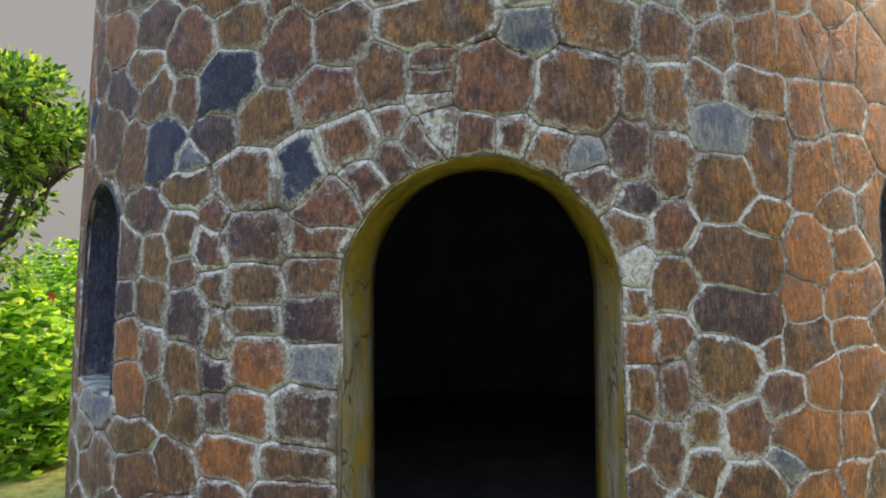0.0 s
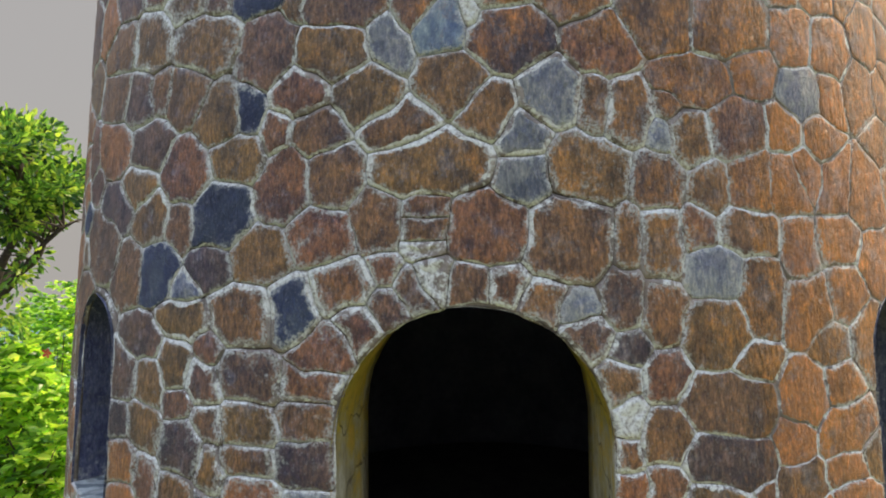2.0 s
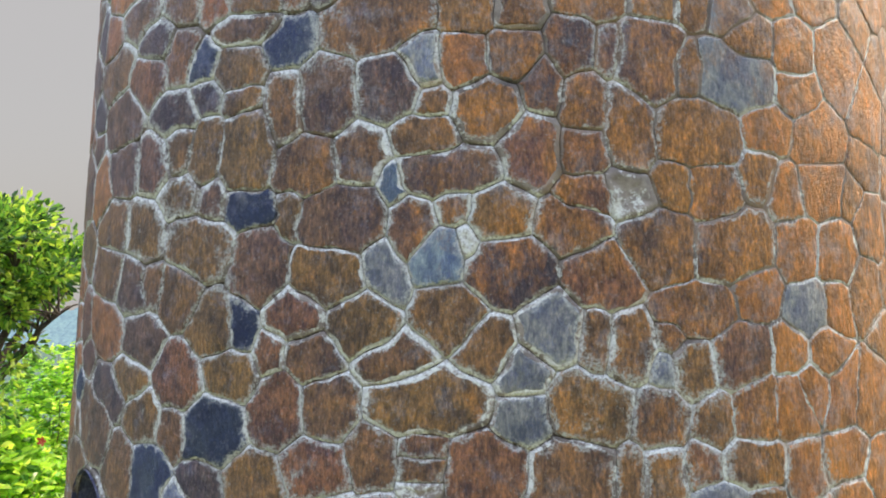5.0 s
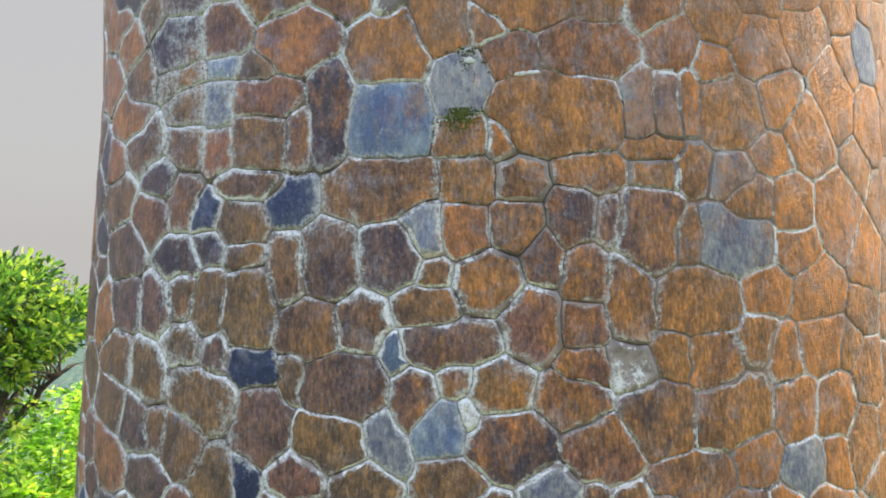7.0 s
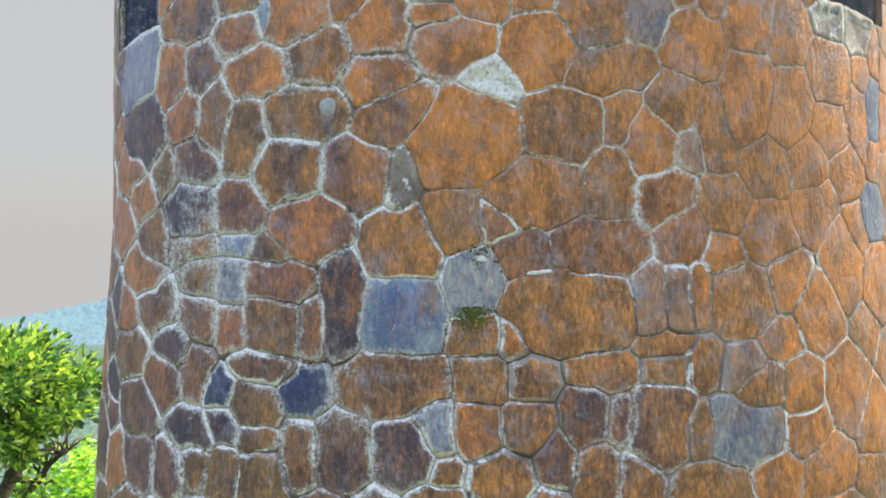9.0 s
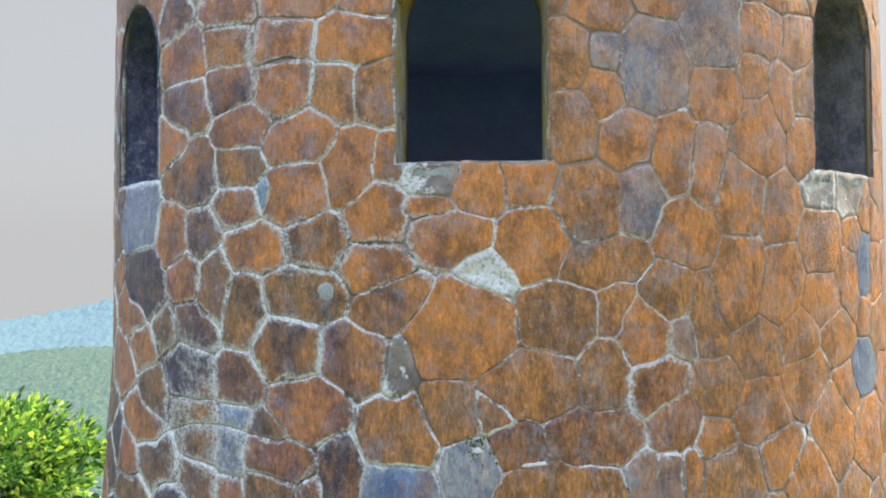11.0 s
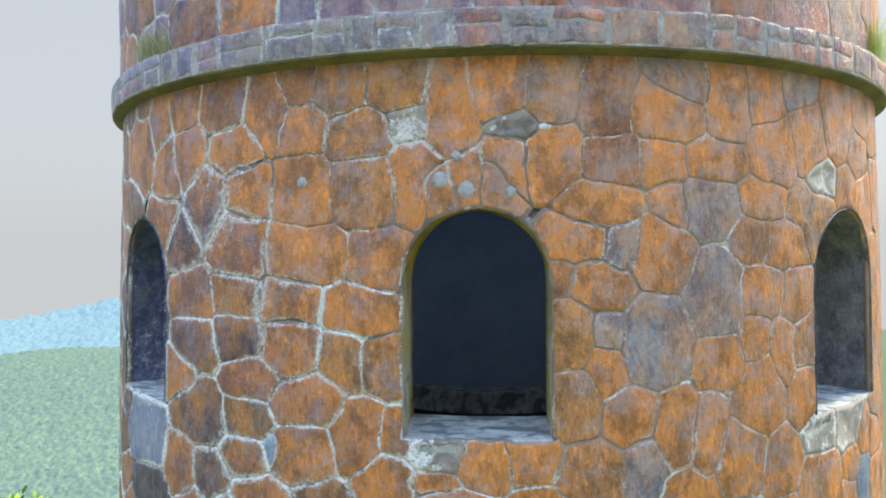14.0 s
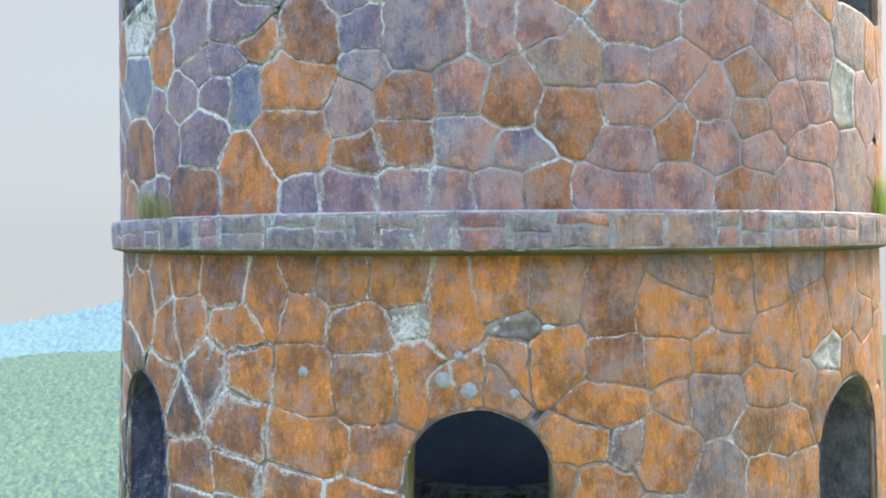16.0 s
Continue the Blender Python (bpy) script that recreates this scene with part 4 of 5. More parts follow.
def off_opening(o, u, z):
    """How far points of the unrolled wall lie outside an opening's outline."""
    x = np.abs((u / UNROLL - radians(o["deg"])) * radius(o["spring"]))
    over = np.hypot(x, z - o["spring"]) - o["half"]
    under = np.where(z < o["low"], np.hypot(np.maximum(x - o["half"], 0), o["low"] - z), x - o["half"])
    return np.where(z > o["spring"], over, under)


def lay_sites():
    """The noted stones first, then the rest thrown between and beyond them."""
    rng = random.Random(7)
    sites = Sites()
    for course in COURSES:
        for kind, deg, z, w, h, lean in course:
            sites.add(radians(deg) * UNROLL, z, w, h, radians(lean), kind)
    # a stone whose middle another one covers gives way to it
    k = 0
    while k < len(sites.kinds):
        u, z, a, b, _, _ = sites.rows[k]
        others = [j for j in range(len(sites.kinds)) if j != k and abs(sites.rows[j, 0] - u) < 0.6 and abs(sites.rows[j, 1] - z) < 0.6]
        if others and sites.far(u + 0.006, z, others).min() < max(-0.02, sites.far(u + 0.006, z, [k])[0] + 0.004):
            sites.rows[k:-1] = sites.rows[k + 1:].copy()
            sites.kinds.pop(k)
        else:
            k += 1
    edge = math.pi * UNROLL
    for least, tries in ((0.10, 5000), (0.075, 7000), (0.055, 5000)):
        for _ in range(tries):
            u, z = rng.uniform(-edge, edge), rng.uniform(-0.75, TOP)
            if abs(u) > edge - 0.06 or LEDGE_LOW - 0.03 < z < LEDGE_HIGH + 0.03:
                continue
            free = float(sites.far(u, z).min())
            if free < least or any(off_opening(o, u, z) < 0.03 for o in OPENINGS):
                continue
            size = min(free, rng.uniform(0.07, 0.13)) * 2
            dice = rng.random()
            kind = "d" if dice < 0.012 and z < 4.2 else "g" if dice < 0.03 else "m" if dice < 0.07 else "o" if dice < (0.35 if u < -1.35 else 0.11 if z < 4 or u < -1.0 else 0.45) else "b"
            sites.add(u, z, size * rng.uniform(0.9, 1.35), size * rng.uniform(0.85, 1.1), rng.uniform(-0.4, 0.4), kind)
    return sites


def cells(sites):
    """The stone's share of the wall: its outline as reached from its middle, halted by its neighbours, ledges and openings."""
    rows, res = sites.rows[:len(sites.kinds)], []
    for i, (u, z, a, b, _, _) in enumerate(rows):
        seen = abs(u) < 2.5
        rays, steps = (60, 30) if seen else (22, 14)
        turn = np.arange(rays) * 2 * math.pi / rays
        reach = np.linspace(0.006, max(a, b) * 1.5 + 0.06, steps)
        pu, pz = u + np.outer(np.cos(turn), reach), z + np.outer(np.sin(turn), reach)
        near = np.argsort(np.hypot(rows[:, 0] - u, rows[:, 1] - z) - rows[:, 2] * 0.5)[:30]
        near = near[near != i]
        room = sites.far(pu, pz, near).min(axis=2) - sites.far(pu, pz, [i])[..., 0]
        room = np.minimum(room, 0.09 - sites.far(pu, pz, [i])[..., 0])
        low, high = (-0.8, LEDGE_LOW + 0.02) if z < LEDGE_LOW else (LEDGE_HIGH - 0.03, TOP)
        room = np.minimum(room, np.minimum(pz - low, high - pz))
        for o in OPENINGS:
            if abs(u - radians(o["deg"]) * UNROLL) < 1.1 and o["low"] - 0.6 < z < o["top"] + 0.6:
                room = np.minimum(room, off_opening(o, pu, pz) - 0.004)
        shut = room <= 0
        shut[:, -1] = True
        first = np.argmax(shut, axis=1)
        if (first == 0).any():
            continue
        k = np.arange(rays)
        before, after = room[k, first - 1], room[k, first]
        part_way = np.clip(before / np.maximum(before - after, 1e-9), 0, 1)
        far = reach[first - 1] + part_way * (reach[1] - reach[0])
        res.append((u, z, sites.kinds[i], [(u + f * math.cos(t), z + f * math.sin(t)) for f, t in zip(far, turn)]))
    return res


def clip(poly, a, b, c):
    """The part of a polygon where a x + b y <= c."""
    res = []
    for i, p in enumerate(poly):
        q = poly[(i + 1) % len(poly)]
        dp, dq = a * p[0] + b * p[1] - c, a * q[0] + b * q[1] - c
        if dp <= 0:
            res.append(p)
        if dp * dq < 0:
            f = dp / (dp - dq)
            res.append((p[0] + f * (q[0] - p[0]), p[1] + f * (q[1] - p[1])))
    return res


def dense(poly, step):
    """The same outline with a point every step or so."""
    res = []
    for i, p in enumerate(poly):
        q = poly[(i + 1) % len(poly)]
        k = max(1, int(math.hypot(q[0] - p[0], q[1] - p[1]) / step))
        res += [(p[0] + (q[0] - p[0]) * j / k, p[1] + (q[1] - p[1]) * j / k) for j in range(k)]
    return res


def ring_stack(rings, centre):
    """Vertices and faces of nested rings, outermost first, closed by a fan."""
    n = len(rings[0])
    verts = [v for r in rings for v in r] + [centre]
    faces = []
    for k in range(len(rings) - 1):
        faces += [(k * n + i, k * n + (i + 1) % n, (k + 1) * n + (i + 1) % n, (k + 1) * n + i) for i in range(n)]
    k = len(rings) - 1
    faces += [(k * n + i, k * n + (i + 1) % n, len(verts) - 1) for i in range(n)]
    return verts, faces


# how far in from the stone's edge each ring of points lies, and how much joint lime reaches it
RIMS = ((0.0, 1.0), (0.004, 0.95), (0.013, 0.62), (0.028, 0.18), (0.065, 0.0))


def rim_values(count):
    """How near the joint each of a stone's points lies, from 1 at its edge to 0 in the middle."""
    n = (count - 1) // len(RIMS)
    return [v for _, v in RIMS for _ in range(n)] + [0.0]


def warp(u, z):
    """The mason's hand: bends joints and stones alike, so that no joint runs ruler-straight."""
    return (u + 0.010 * noise.noise((u * 5.5, z * 5.5, 1.3)) + 0.005 * noise.noise((u * 19, z * 19, 2.3)),
            z + 0.010 * noise.noise((u * 5.5, z * 5.5, 7.7)) + 0.005 * noise.noise((u * 19, z * 19, 8.3)))


def middle(outline):
    return sum(p[0] for p in outline) / len(outline), sum(p[1] for p in outline) / len(outline)


def drawn_in(outline, cu, cz, d):
    """The outline pulled towards the middle by d."""
    res = []
    for u, z in outline:
        m = math.hypot(u - cu, z - cz)
        k = max(0.12, 1 - d / max(m, 1e-6))
        res.append((cu + (u - cu) * k, cz + (z - cz) * k))
    return res


def pointing(u, z):
    """How broad and proud the pointing is: full low down, thinner up the wall and towards its sunny side."""
    return float(np.interp(z, (0, 3.9, 5.0, 9), (1.0, 1.0, 0.52, 0.46)) * np.interp(u, (-0.9, 0.2, 0.9, 1.5), (1.1, 0.95, 0.6, 0.45)))


def stone_shape(outline, rng, wall=on_wall, flat=1.0, joint=1.0, at=None):
    """One stone, its edge broken and its face a little domed, standing proud of its mortar."""
    cu, cz = at or middle(outline)
    gap = rng.choice((0.002, 0.005, 0.008, 0.012, 0.018)) * joint
    outline = drawn_in(outline, cu, cz, gap)
    if min(math.hypot(p[0] - cu, p[1] - cz) for p in outline) < 0.008:
        return None
    ragged = 0.004 + 0.006 * joint
    outline = [(p[0] + ragged * (noise.noise((p[0] * 19, p[1] * 19, 3.1)) + 0.5 * noise.noise((p[0] * 60, p[1] * 60, 3.1))),
                p[1] + ragged * (noise.noise((p[0] * 19, p[1] * 19, 9.7)) + 0.5 * noise.noise((p[0] * 60, p[1] * 60, 9.7)))) for p in outline]
    proud = 0.0012 + rng.uniform(0.0, 0.003) * flat
    lean_u, lean_z = rng.uniform(-0.010, 0.010) * flat, rng.uniform(-0.010, 0.010) * flat
    rings = []
    reach = sum(math.hypot(p[0] - cu, p[1] - cz) for p in outline) / len(outline)
    for depth, height in zip((k for k, _ in RIMS), (-0.001 - 0.003 * joint, proud * 0.5, proud, proud + 0.001 * flat, proud + 0.002 * flat)):
        ring = []
        scale = 1 - min(depth / reach, 0.55 + depth * 5)
        for u, z in outline:
            x, y = warp(cu + (u - cu) * scale, cz + (z - cz) * scale)
            ring.append(wall(x, y, height + (0.0 if depth == 0.0 else (x - cu) * lean_u + (y - cz) * lean_z + 0.0016 * noise.noise((x * 14, y * 14, 5.0)))))
        rings.append(ring)
    return ring_stack(rings, wall(*warp(cu, cz), proud + 0.003))


def joined(name, shapes, material, parent, label):
    verts, faces = [], []
    for v, f in shapes:
        k = len(verts)
        verts += v
        faces += [tuple(i + k for i in q) for q in f]
    if not verts:
        return None
    rims = [r for v, _ in shapes for r in rim_values(len(v))] if "stonework" in name else None
    ob = part(name, mesh_of(name, verts, faces, material, rims=rims), parent, label)
    ob["kind"] = "stuff"
    return ob


def mortar_shape(outline, deep=1.0, at=None):
    """One bed of pointing with a scored groove along its rim."""
    cu, cz = at or middle(outline)
    rings = []
    for pull, height in ((-0.005, -0.015), (0.0010 + 0.0008 * deep, -0.0120), (0.0022 + 0.0022 * deep, 0.0), (0.030, 0.0), (0.045, 0.006)):
        rings.append([on_wall(*warp(*p), (-0.006 if height > 0 else height * max(0.20, 1.6 * deep - 0.6))) for p in drawn_in(outline, cu, cz, pull)])
    return ring_stack(rings, on_wall(*warp(cu, cz), -0.006))


def split_keystone(laid):
    """The stone over the door's crown is three thin bricks laid flat."""
    k = next(i for i, c in enumerate(laid) if c[2] == "k")
    u, z, _, poly = laid.pop(k)
    low, high = min(p[1] for p in poly), max(p[1] for p in poly)
    for i in range(3):
        a, b = low + (high - low) * i / 3, low + (high - low) * (i + 1) / 3
        piece = clip(clip(poly, 0, -1, -a), 0, 1, b)
        if len(piece) >= 3:
            laid.append((*middle(piece), "b", dense(piece, 0.02)))
    return laid


LAID = split_keystone(cells(lay_sites()))


def lay_wall():
    rng = random.Random(3)
    for name, low, high, _, _ in SECTIONS:
        mine = sorted((c for c in LAID if low <= c[1] < high), key=lambda c: abs(c[0]))
        joined("lime_pointing", [mortar_shape(c[3], pointing(c[0], c[1]), c[:2]) for c in mine if c[2] == "l"], LIMED, walls[name], "white lime crust filling broad joints")
        joined("mortar_bed", [mortar_shape(c[3], pointing(c[0], c[1]), c[:2]) for c in mine if c[2] != "l"], PALE_MORTAR if name == "upper_wall" else MORTAR, walls[name], "grey lime-stained mortar with scored joints")
        rest, count = {}, 0
        for u, z, kind, outline in mine:
            if kind == "l":
                continue
            kind = UPPER if kind == "b" and name == "upper_wall" else KINDS[kind]
            shape = stone_shape(outline, rng, flat=0.25 + 0.75 * min(1.0, pointing(u, z)), joint=pointing(u, z), at=(u, z))
            if shape is None:
                continue
            if count < 300:
                part("stone", mesh_of("stone", *shape, kind, rims=rim_values(len(shape[0]))), walls[name])
                count += 1
            else:
                rest.setdefault(kind.name, []).append(shape)
        for kind_name, shapes in rest.items():
            joined("stonework", shapes, bpy.data.materials[kind_name], walls[name], "stones round the back of the wall")


lay_wall()


def on_ledge(u, z, proud=0.0):
    a, r = u / UNROLL, LEDGE_RADIUS - 0.010 + proud
    return (r * math.sin(a), -r * math.cos(a), z)


def lay_ledge():
    """Small flat stones set into the face of the ledge."""
    rng = random.Random(11)
    course = next(o for o in tower.children if o.name == "string_course")
    u, count, edge = -math.pi * UNROLL + 0.1, 0, math.pi * UNROLL - 0.15
    rest = []
    while u < edge:
        w = rng.uniform(0.10, 0.30)
        lean_a, lean_b = rng.uniform(-0.03, 0.03), rng.uniform(-0.03, 0.03)
        low, high = LEDGE_LOW + 0.004, LEDGE_HIGH - 0.006
        split = rng.random()
        middle = rng.uniform(0.4, 0.65) * (high - low) + low
        for a, b in ([(low, high)] if split < 0.5 else [(low, middle), (middle, high)]):
            shape = stone_shape(dense([(u, a), (u + w, a), (u + w + lean_a * 0.5, b), (u + lean_b * 0.5, b)], 0.025), rng, on_ledge, 0.6, 0.6)
            kind = rng.choice((GREYED, UPPER, GREYED, UPPER, GREYED, GREY))
            if shape and abs(u) < 2.6 and count < 300:
                part("ledge_stone", mesh_of("ledge_stone", *shape, kind, rims=rim_values(len(shape[0]))), course)
                count += 1
            elif shape:
                rest.append(shape)
        u += w + rng.choice((0.002, 0.004, 0.02))
    joined("ledge_stonework", rest, GREY, course, "stones round the back of the ledge")


lay_ledge()


# ---- ground and distance ----
def ground_height(x, y):
    r = math.hypot(x, y)
    z = float(np.interp(r, (0, 9, 14, 60, 500, 900, 1500, 4600), (0, 0, -1.5, -25, -360, -420, -520, -560)))
    z -= 0.5 * min(1.0, max(0.0, (-x - 2.2) / 1.6))
    return z + 0.03 * noise.noise((x, y, 0.5)) * min(1.0, r / 3)


def ground_material():
    n = Nodes("grass_and_forest_floor", 0.9, 0.2)
    grass = n.ramp(n.noise(5, 6, 0.7), (0.35, (0.20, 0.24, 0.06)), (0.55, (0.46, 0.46, 0.17)), (0.7, (0.58, 0.52, 0.28)))
    lawn = n.mix(n.ramp(n.noise(60, 3, 0.6), (0.4, 0.0), (0.6, 0.5)), grass, (0.18, 0.24, 0.05))
    far = n.node("ShaderNodeVectorMath", Vector=n.coords(0.01, 0.01, 0.0))
    far.operation = "LENGTH"
    n.color(n.mix(n.ramp(far.outputs["Value"], (0.12, 0.0), (0.25, 1.0)), lawn, (0.05, 0.085, 0.04)))
    n.bump(n.noise(80, 4, 0.7), 0.8, 0.03)
    return n.mat


def build_ground():
    verts, faces = [], []
    rings = [0.0] + [1.5 * 1.06 ** i for i in range(138)]
    seg = 160
    for r in rings:
        for k in range(seg):
            a = 2 * math.pi * k / seg
            x, y = r * math.sin(a), r * math.cos(a)
            verts.append((x, y, ground_height(x, y)))
    for k in range(len(rings) - 1):
        faces += [(k * seg + i, (k + 1) * seg + i, (k + 1) * seg + (i + 1) % seg, k * seg + (i + 1) % seg) for i in range(seg)]
    return mesh_of("ground", verts, faces, ground_material())


tagged(new("ground", build_ground()), "sunlit mown grass falling away to a valley", "ground", kind="structure")


def hill_material(name, dark, light, haze_glow, share):
    """Forest far off; haze is painted on as a bluish emission of the slope itself."""
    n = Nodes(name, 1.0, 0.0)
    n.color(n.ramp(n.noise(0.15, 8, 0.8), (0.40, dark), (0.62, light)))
    n.bsdf.inputs["Emission Color"].default_value = (*haze_glow, 1)
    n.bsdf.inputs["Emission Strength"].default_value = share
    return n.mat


def hillside(name, label, r0, r1, steps, profile, crest, crown, material):
    """A wooded slope of the backdrop: a sheet with the humps of its tree crowns."""
    verts, faces, turns = [], [], 330
    for k in range(steps + 1):
        f = k / steps
        r = r0 + (r1 - r0) * f
        for i in range(turns + 1):
            a = radians(-58 + 40 * i / turns)
            x, y = r * math.sin(a), r * math.cos(a)
            z = profile(f) + crest(math.degrees(a)) * f
            z += 26 * noise.noise((x * 0.004, y * 0.004, 4.0))
            near = noise.voronoi((x / crown, y / crown, 0.0))[0][0]
            z += crown * 1.1 * (0.7 - near)
            verts.append((x, y, z))
    n = turns + 1
    faces = [(k * n + i, k * n + i + 1, (k + 1) * n + i + 1, (k + 1) * n + i) for k in range(steps) for i in range(turns)]
    ob = new(name, mesh_of(name, verts, faces, material))
    tagged(ob, label, "hill", kind="structure")


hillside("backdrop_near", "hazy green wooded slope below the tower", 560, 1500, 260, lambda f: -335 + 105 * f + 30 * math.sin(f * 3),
         lambda d: 0.9 * (d + 34), 6.5, hill_material("hazed_near_forest", (0.02, 0.045, 0.025), (0.12, 0.14, 0.055), (0.27, 0.37, 0.43), 0.34))
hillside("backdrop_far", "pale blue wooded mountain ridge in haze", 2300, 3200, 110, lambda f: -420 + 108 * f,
         lambda d: 11.0 * (d + 34) if d > -35 else 5.0 * (d + 35) - 11, 22.0, hill_material("hazed_far_forest", (0.02, 0.05, 0.05), (0.10, 0.15, 0.11), (0.36, 0.45, 0.56), 0.52))


# ---- plants ----
def leaf(rng, at, size, way):
    """One folded leaf of six points."""
    side = way.cross(Vector((rng.uniform(-1, 1), rng.uniform(-1, 1), rng.uniform(-1, 1))))
    side = side.normalized() if side.length > 1e-3 else Vector((1, 0, 0))
    fold = way.cross(side) * size * 0.12
    w = size * rng.uniform(0.20, 0.27)
    tip = at + way * size
    a, b = at + way * size * 0.35, at + way * size * 0.72
    v = [at, a + side * w + fold, b + side * w * 0.8 + fold, tip, b - side * w * 0.8 + fold, a - side * w + fold, a, b]
    return [tuple(p) for p in v], [(0, 1, 6), (6, 1, 2, 7), (7, 2, 3), (0, 6, 5), (6, 7, 4, 5), (7, 3, 4)]


def limb(path, radii, sides=8):
    """A tapered limb along a path."""
    verts, faces = [], []
    pts = [Vector(p) for p in path]
    for i, p in enumerate(pts):
        d = (pts[min(i + 1, len(pts) - 1)] - pts[max(i - 1, 0)]).normalized()
        s = d.cross(Vector((0.3, 1, 0.2))).normalized()
        t = d.cross(s)
        for k in range(sides):
            a = 2 * math.pi * k / sides
            r = radii[i] * (1 + 0.12 * noise.noise((p.x * 9 + k, p.y * 9, p.z * 9)))
            verts.append(tuple(p + s * r * math.cos(a) + t * r * math.sin(a)))
    for i in range(len(pts) - 1):
        faces += [(i * sides + k, i * sides + (k + 1) % sides, (i + 1) * sides + (k + 1) % sides, (i + 1) * sides + k) for k in range(sides)]
    faces += [tuple(range(sides))[::-1], tuple((len(pts) - 1) * sides + k for k in range(sides))]
    return verts, faces


def wander_path(rng, a, b, steps=7, sway=0.05):
    a, b = Vector(a), Vector(b)
    return [a.lerp(b, i / steps) + Vector((rng.uniform(-sway, sway), rng.uniform(-sway, sway), rng.uniform(-sway, sway))) * (0 if i in (0, steps) else 1) for i in range(steps + 1)]


def merge(shapes):
    verts, faces = [], []
    for v, f in shapes:
        k = len(verts)
        verts += v
        faces += [tuple(i + k for i in q) for q in f]
    return verts, faces


def tree():
    rng = random.Random(21)
    base = Vector((-5.35, 1.05, -0.62))
    ob = tagged(new("tree"), "small broad-leaved tree with dark forked trunk beside the tower", "tree")
    fork = Vector((-4.86, 1.0, 1.50))
    shapes = [limb(wander_path(rng, base, fork, 7, 0.03), [0.13 - 0.006 * i for i in range(8)])]
    arms = [((-4.42, 1.0, 1.98), (-3.98, 1.0, 2.40), 0.060), ((-4.50, 1.05, 2.30), (-4.42, 1.1, 3.10), 0.050), ((-4.95, 0.95, 2.3), (-5.05, 0.9, 3.2), 0.055),
            ((-5.3, 1.2, 2.1), (-5.7, 1.3, 2.9), 0.05), ((-4.7, 1.5, 2.2), (-4.6, 1.8, 3.0), 0.045), ((-4.85, 0.6, 2.2), (-4.8, 0.3, 2.8), 0.045)]
    tips = []
    for mid, tip, r in arms:
        path = wander_path(rng, fork, mid, 4, 0.02)[:-1] + wander_path(rng, mid, tip, 5, 0.03)
        shapes.append(limb(path, [r * (1 - 0.08 * i) for i in range(len(path))]))
        for p in path[4:]:
            for _ in range(5):
                q = p + Vector((rng.uniform(-0.35, 0.15), rng.uniform(-0.3, 0.3), rng.uniform(0.05, 0.3)))
                shapes.append(limb([p, p.lerp(q, 0.5) + Vector((0, 0, 0.03)), q], [0.012, 0.009, 0.004], 5))
                tips.append(q)
    part("trunk", mesh_of("trunk", *merge(shapes), BARK), ob, "dark forked trunk and limbs")
    centre, spread = Vector((-4.72, 1.0, 2.91)), Vector((0.86, 0.95, 0.60))
    leaves = []
    clumps = []
    while len(clumps) < 420:
        d = Vector((rng.uniform(-1, 1), rng.uniform(-1, 1), rng.uniform(-1, 1)))
        if not 0.35 < d.length < 1.0:
            continue
        p = Vector((centre.x + d.x * spread.x, centre.y + d.y * spread.y, centre.z + d.z * spread.z))
        if noise.noise(p * 2.3) < -0.18 or (p.x > -4.25 and p.z < 2.62):
            continue
        clumps.append(p)
    clumps += [Vector((-4.75 + rng.uniform(-0.25, 0.25), 1.0 + rng.uniform(-0.2, 0.2), 1.42 + rng.uniform(-0.12, 0.2))) for _ in range(9)]
    clumps += [Vector((-4.30 + rng.uniform(-0.2, 0.12), 1.0 + rng.uniform(-0.2, 0.2), 1.95 + rng.uniform(-0.25, 0.2))) for _ in range(5)]
    for p in clumps:
        out = (p - centre).normalized()
        for _ in range(rng.randint(22, 34)):
            d = Vector((rng.gauss(0, 1), rng.gauss(0, 1), rng.gauss(0, 0.8)))
            way = (d.normalized() + out * 0.5 + Vector((0, 0, 0.15))).normalized()
            leaves.append(leaf(rng, p + d * 0.062, rng.uniform(0.055, 0.105), way))
    tagged(part("crown", mesh_of("crown", *merge(leaves), TREE_LEAF, False), ob, "glossy green leaves"), kind="stuff")


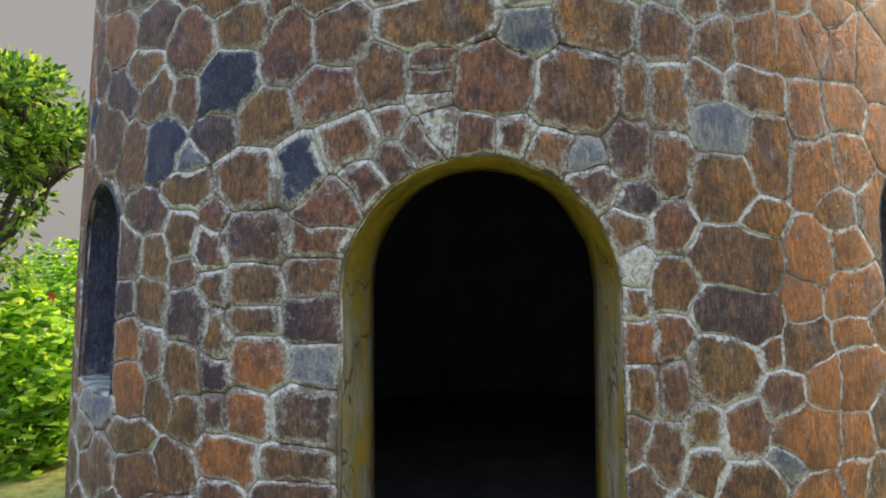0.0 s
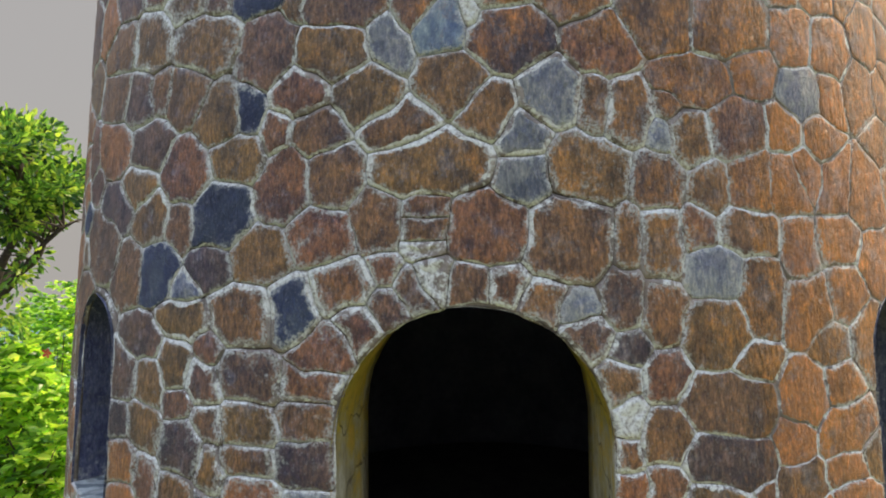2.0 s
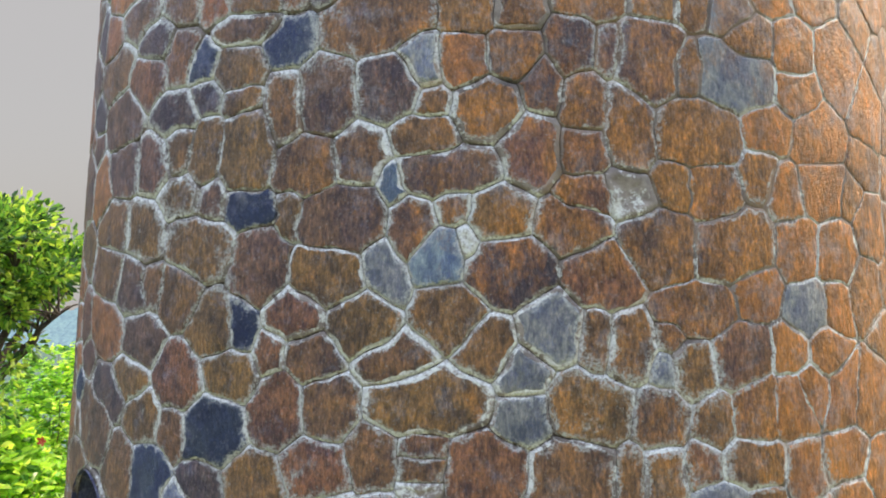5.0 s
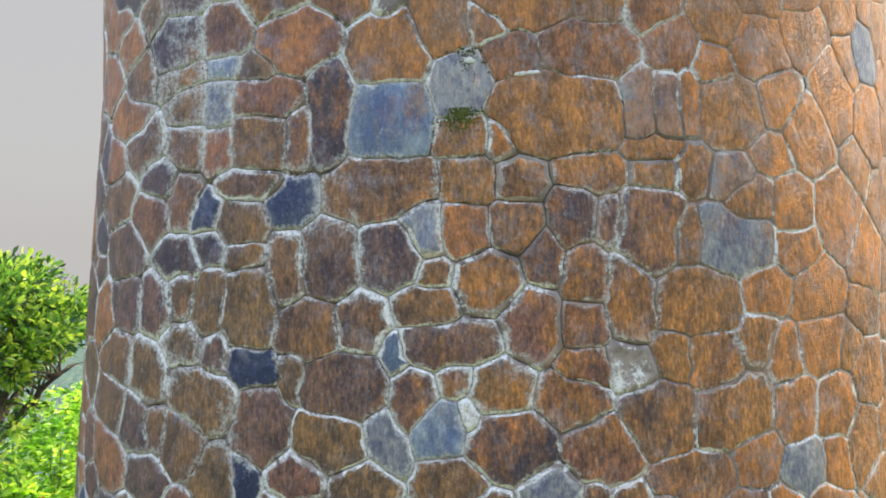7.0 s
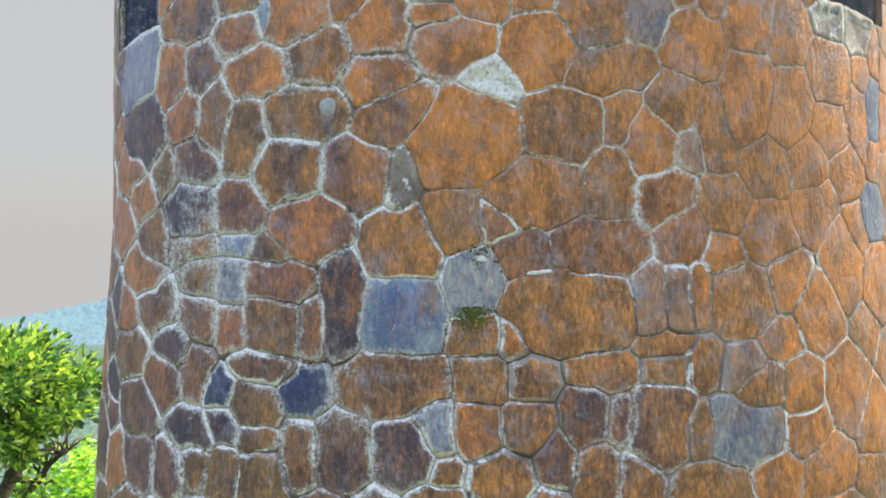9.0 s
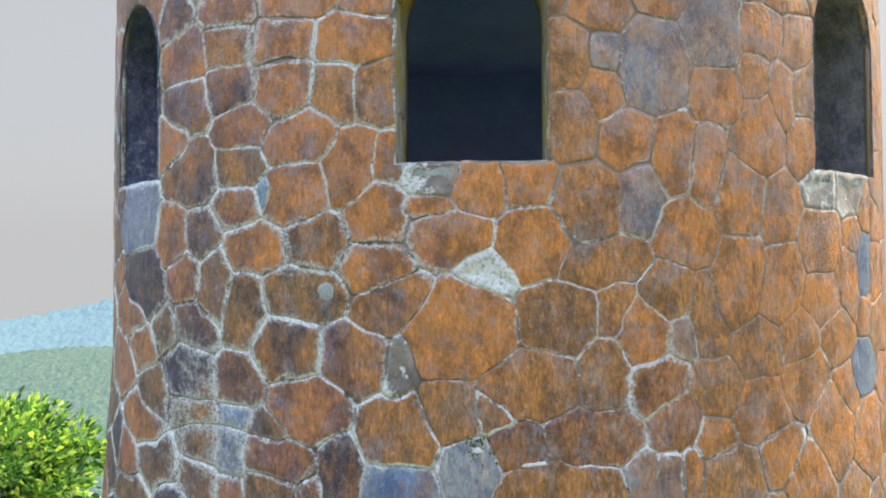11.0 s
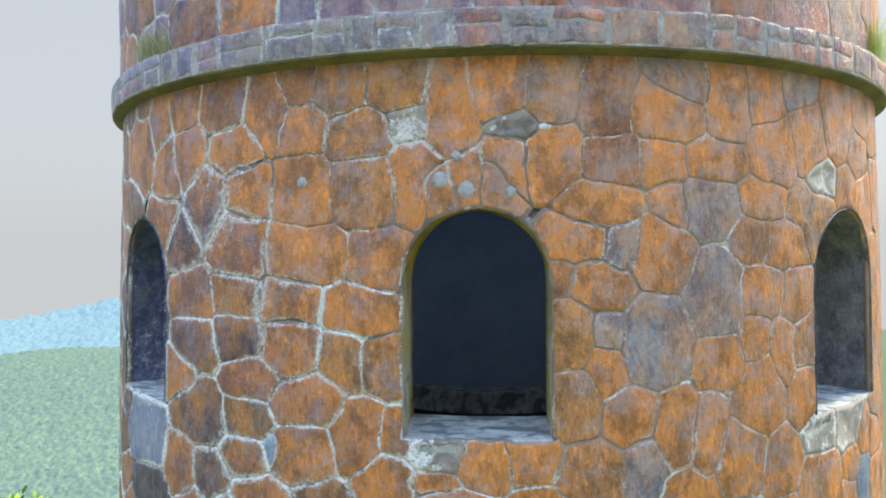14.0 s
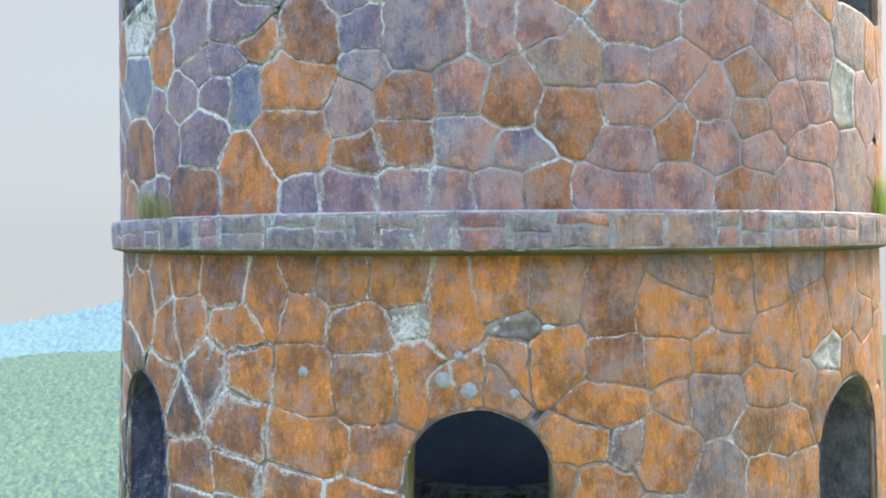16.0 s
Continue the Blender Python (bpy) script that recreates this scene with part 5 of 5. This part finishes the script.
def shrub(label, base, centre, spread, count, size, seed, stems=14):
    rng = random.Random(seed)
    ob = tagged(new("shrub"), label, "shrub")
    base, centre = Vector(base), Vector(centre)
    leaves = []
    for _ in range(stems):
        tip = Vector((centre.x + rng.uniform(-1, 1) * spread[0], centre.y + rng.uniform(-1, 1) * spread[1], centre.z + rng.uniform(-0.2, 0.9) * spread[2]))
        root = base + Vector((rng.uniform(-0.4, 0.4), rng.uniform(-0.3, 0.3), 0))
        part("stem", mesh_of("stem", *limb(wander_path(rng, root, tip, 5, 0.05), [0.014, 0.013, 0.011, 0.009, 0.007, 0.004], 5), BARK), ob)
    n = 0
    while n < count:
        d = Vector((rng.uniform(-1, 1), rng.uniform(-1, 1), rng.uniform(-1, 1)))
        if d.length > 1.0 or d.length < 0.45:
            continue
        p = centre + Vector((d.x * spread[0], d.y * spread[1], d.z * spread[2]))
        if noise.noise(p * 2.6) < -0.25:
            continue
        n += 1
        for k in range(rng.randint(7, 11)):
            a = rng.uniform(0, 6.28)
            way = Vector((math.cos(a), math.sin(a), rng.uniform(-0.35, 0.55))).normalized()
            leaves.append(leaf(rng, p + Vector((rng.gauss(0, 0.03), rng.gauss(0, 0.03), rng.gauss(0, 0.04))), size * rng.uniform(0.7, 1.15), way))
    tagged(part("foliage", mesh_of("foliage", *merge(leaves), SHRUB_LEAF, False), ob, "bright sunlit leaves"), kind="stuff")
    return ob


tree()
bush = shrub("bright green flowering shrub on the grass", (-4.65, 1.15, -0.55), (-4.7, 1.15, 0.30), (0.78, 0.58, 1.0), 620, 0.14, 31)
shrub("tall yellow-green shrub beside the tower", (-5.35, 3.1, -0.8), (-5.35, 3.1, 0.65), (0.85, 0.7, 1.15), 620, 0.10, 32)
shrub("leafy shrub at the slope's edge", (-6.6, 2.6, -0.8), (-6.5, 2.6, 0.3), (0.9, 0.7, 1.0), 420, 0.11, 33)


def flower():
    """An open red blossom with five broad petals."""
    shapes = []
    centre = Vector((-4.17, 1.0, 1.20))
    for k in range(5):
        a = 2 * math.pi * k / 5
        out = Vector((math.cos(a), -0.35, math.sin(a))).normalized()
        side = Vector((-math.sin(a), 0, math.cos(a)))
        pts = [centre, centre + out * 0.025 + side * 0.016, centre + out * 0.048 + side * 0.012, centre + out * 0.052, centre + out * 0.048 - side * 0.012, centre + out * 0.025 - side * 0.016]
        shapes.append(([tuple(p) for p in pts], [(0, 1, 2, 3), (0, 3, 4, 5)]))
    part("blossom", mesh_of("blossom", *merge(shapes), FLOWER), bush, "open red blossom")


flower()


def tuft(label, deg, z, count, tall, seed, blades):
    rng = random.Random(seed)
    shapes = []
    for _ in range(count):
        a = radians(deg) + rng.gauss(0, 0.034)
        r = rng.uniform(radius(z) + 0.005, LEDGE_RADIUS - 0.012)
        root = Vector((r * math.sin(a), -r * math.cos(a), z - 0.004))
        h = tall * rng.uniform(0.35, 1.0)
        bend = Vector((rng.gauss(0, 0.3), rng.gauss(0, 0.3), 0)) * h
        mid, tip = root + bend * 0.3 + Vector((0, 0, h * 0.6)), root + bend + Vector((0, 0, h))
        w = Vector((math.cos(a), math.sin(a), 0)) * 0.004
        shapes.append(([tuple(p) for p in (root - w, root + w, mid + w * 0.8, tip, mid - w * 0.8)], [(0, 1, 2, 4), (4, 2, 3)]))
    ob = new("grass_tuft", mesh_of("grass_tuft", *merge(shapes), blades, False))
    tagged(ob, label, "grass", "tufts on the ledge", "stuff")


tuft("pale dry grass tuft growing on the stone ledge", -40.5, LEDGE_HIGH, 200, 0.16, 41, DRY_LEAF)
tuft("fresh yellow-green grass tuft growing on the stone ledge", 52.5, LEDGE_HIGH, 240, 0.27, 42, TUFT_LEAF)


def moss_patch(label, deg, z, count, seed):
    """Cushions of moss on the face of the wall where water seeps out."""
    rng = random.Random(seed)
    shapes = []
    for _ in range(count):
        u = radians(deg) * UNROLL + rng.gauss(0, 0.030)
        zz = z + 0.03 - abs(rng.gauss(0, 0.055))
        h = rng.uniform(0.002, 0.0055)
        ring = [on_wall(u + h * math.cos(k * 1.047), zz + h * math.sin(k * 1.047), 0.001) for k in range(6)]
        inner = [on_wall(u + 0.6 * h * math.cos(k * 1.047), zz + 0.6 * h * math.sin(k * 1.047), 0.003 + h * 0.35) for k in range(6)]
        shapes.append(ring_stack([ring, inner], on_wall(u, zz, 0.004 + h * 0.45)))
    ob = new("moss", mesh_of("moss", *merge(shapes), MOSS))
    tagged(ob, label, "moss", kind="stuff")


def lime_lump(deg, z, wide, tall, seed):
    """A hard white drip of lime that has run out of a joint."""
    rng = random.Random(seed)
    u0 = radians(deg) * UNROLL
    rings = []
    for scale, proud in ((1.0, 0.0005), (0.65, 0.0045), (0.35, 0.0055)):
        rng.seed(seed)
        ring = []
        for k in range(18):
            a = 2 * math.pi * k / 18
            r = scale * (1 + 0.45 * math.sin(2 * a + seed) + rng.uniform(-0.3, 0.25))
            ring.append(on_wall(u0 + wide * r * math.cos(a), z + tall * r * math.sin(a), proud))
        rings.append(ring)
    part("lime_lump", mesh_of("lime_lump", *ring_stack(rings, on_wall(u0, z, 0.006)), LIMEWASH), tower, "white lime drip")


def lichen(deg, z, size, seed):
    """A crusty pale lichen rosette on the wall."""
    rng = random.Random(seed)
    u0 = radians(deg) * UNROLL
    ring, inner = [], []
    for k in range(16):
        a = 2 * math.pi * k / 16
        r = size * rng.uniform(0.88, 1.12)
        ring.append(on_wall(u0 + r * math.cos(a), z + r * math.sin(a), 0.004))
        inner.append(on_wall(u0 + 0.7 * r * math.cos(a), z + 0.7 * r * math.sin(a), 0.0085))
    verts, faces = ring_stack([ring, inner], on_wall(u0, z, 0.0088))
    part("lichen_patch", mesh_of("lichen_patch", verts, faces, CRUST), tower, "pale round lichen crust")


LICHENS = ((-3.0, 6.477, 0.019, 50), (-4.4, 6.388, 0.030, 51), (-2.1, 6.348, 0.032, 52), (1.8, 6.338, 0.019, 53), (-17.8, 6.392, 0.023, 54), (-14.5, 4.924, 0.034, 57), (-14.4, 4.927, 0.032, 65))
moss_patch("green moss on the damp wall below a grey stone", -1.59, 4.145, 420, 61)
moss_patch("small moss cushion at the head of a grey stone", -1.01, 4.364, 70, 62)
for drip in ((3.9, 4.297, 0.040, 0.013, 70), (4.8, 6.581, 0.020, 0.016, 71), (-0.9, 4.347, 0.040, 0.010, 74)):
    lime_lump(*drip)
for spot in LICHENS:
    lichen(*spot)
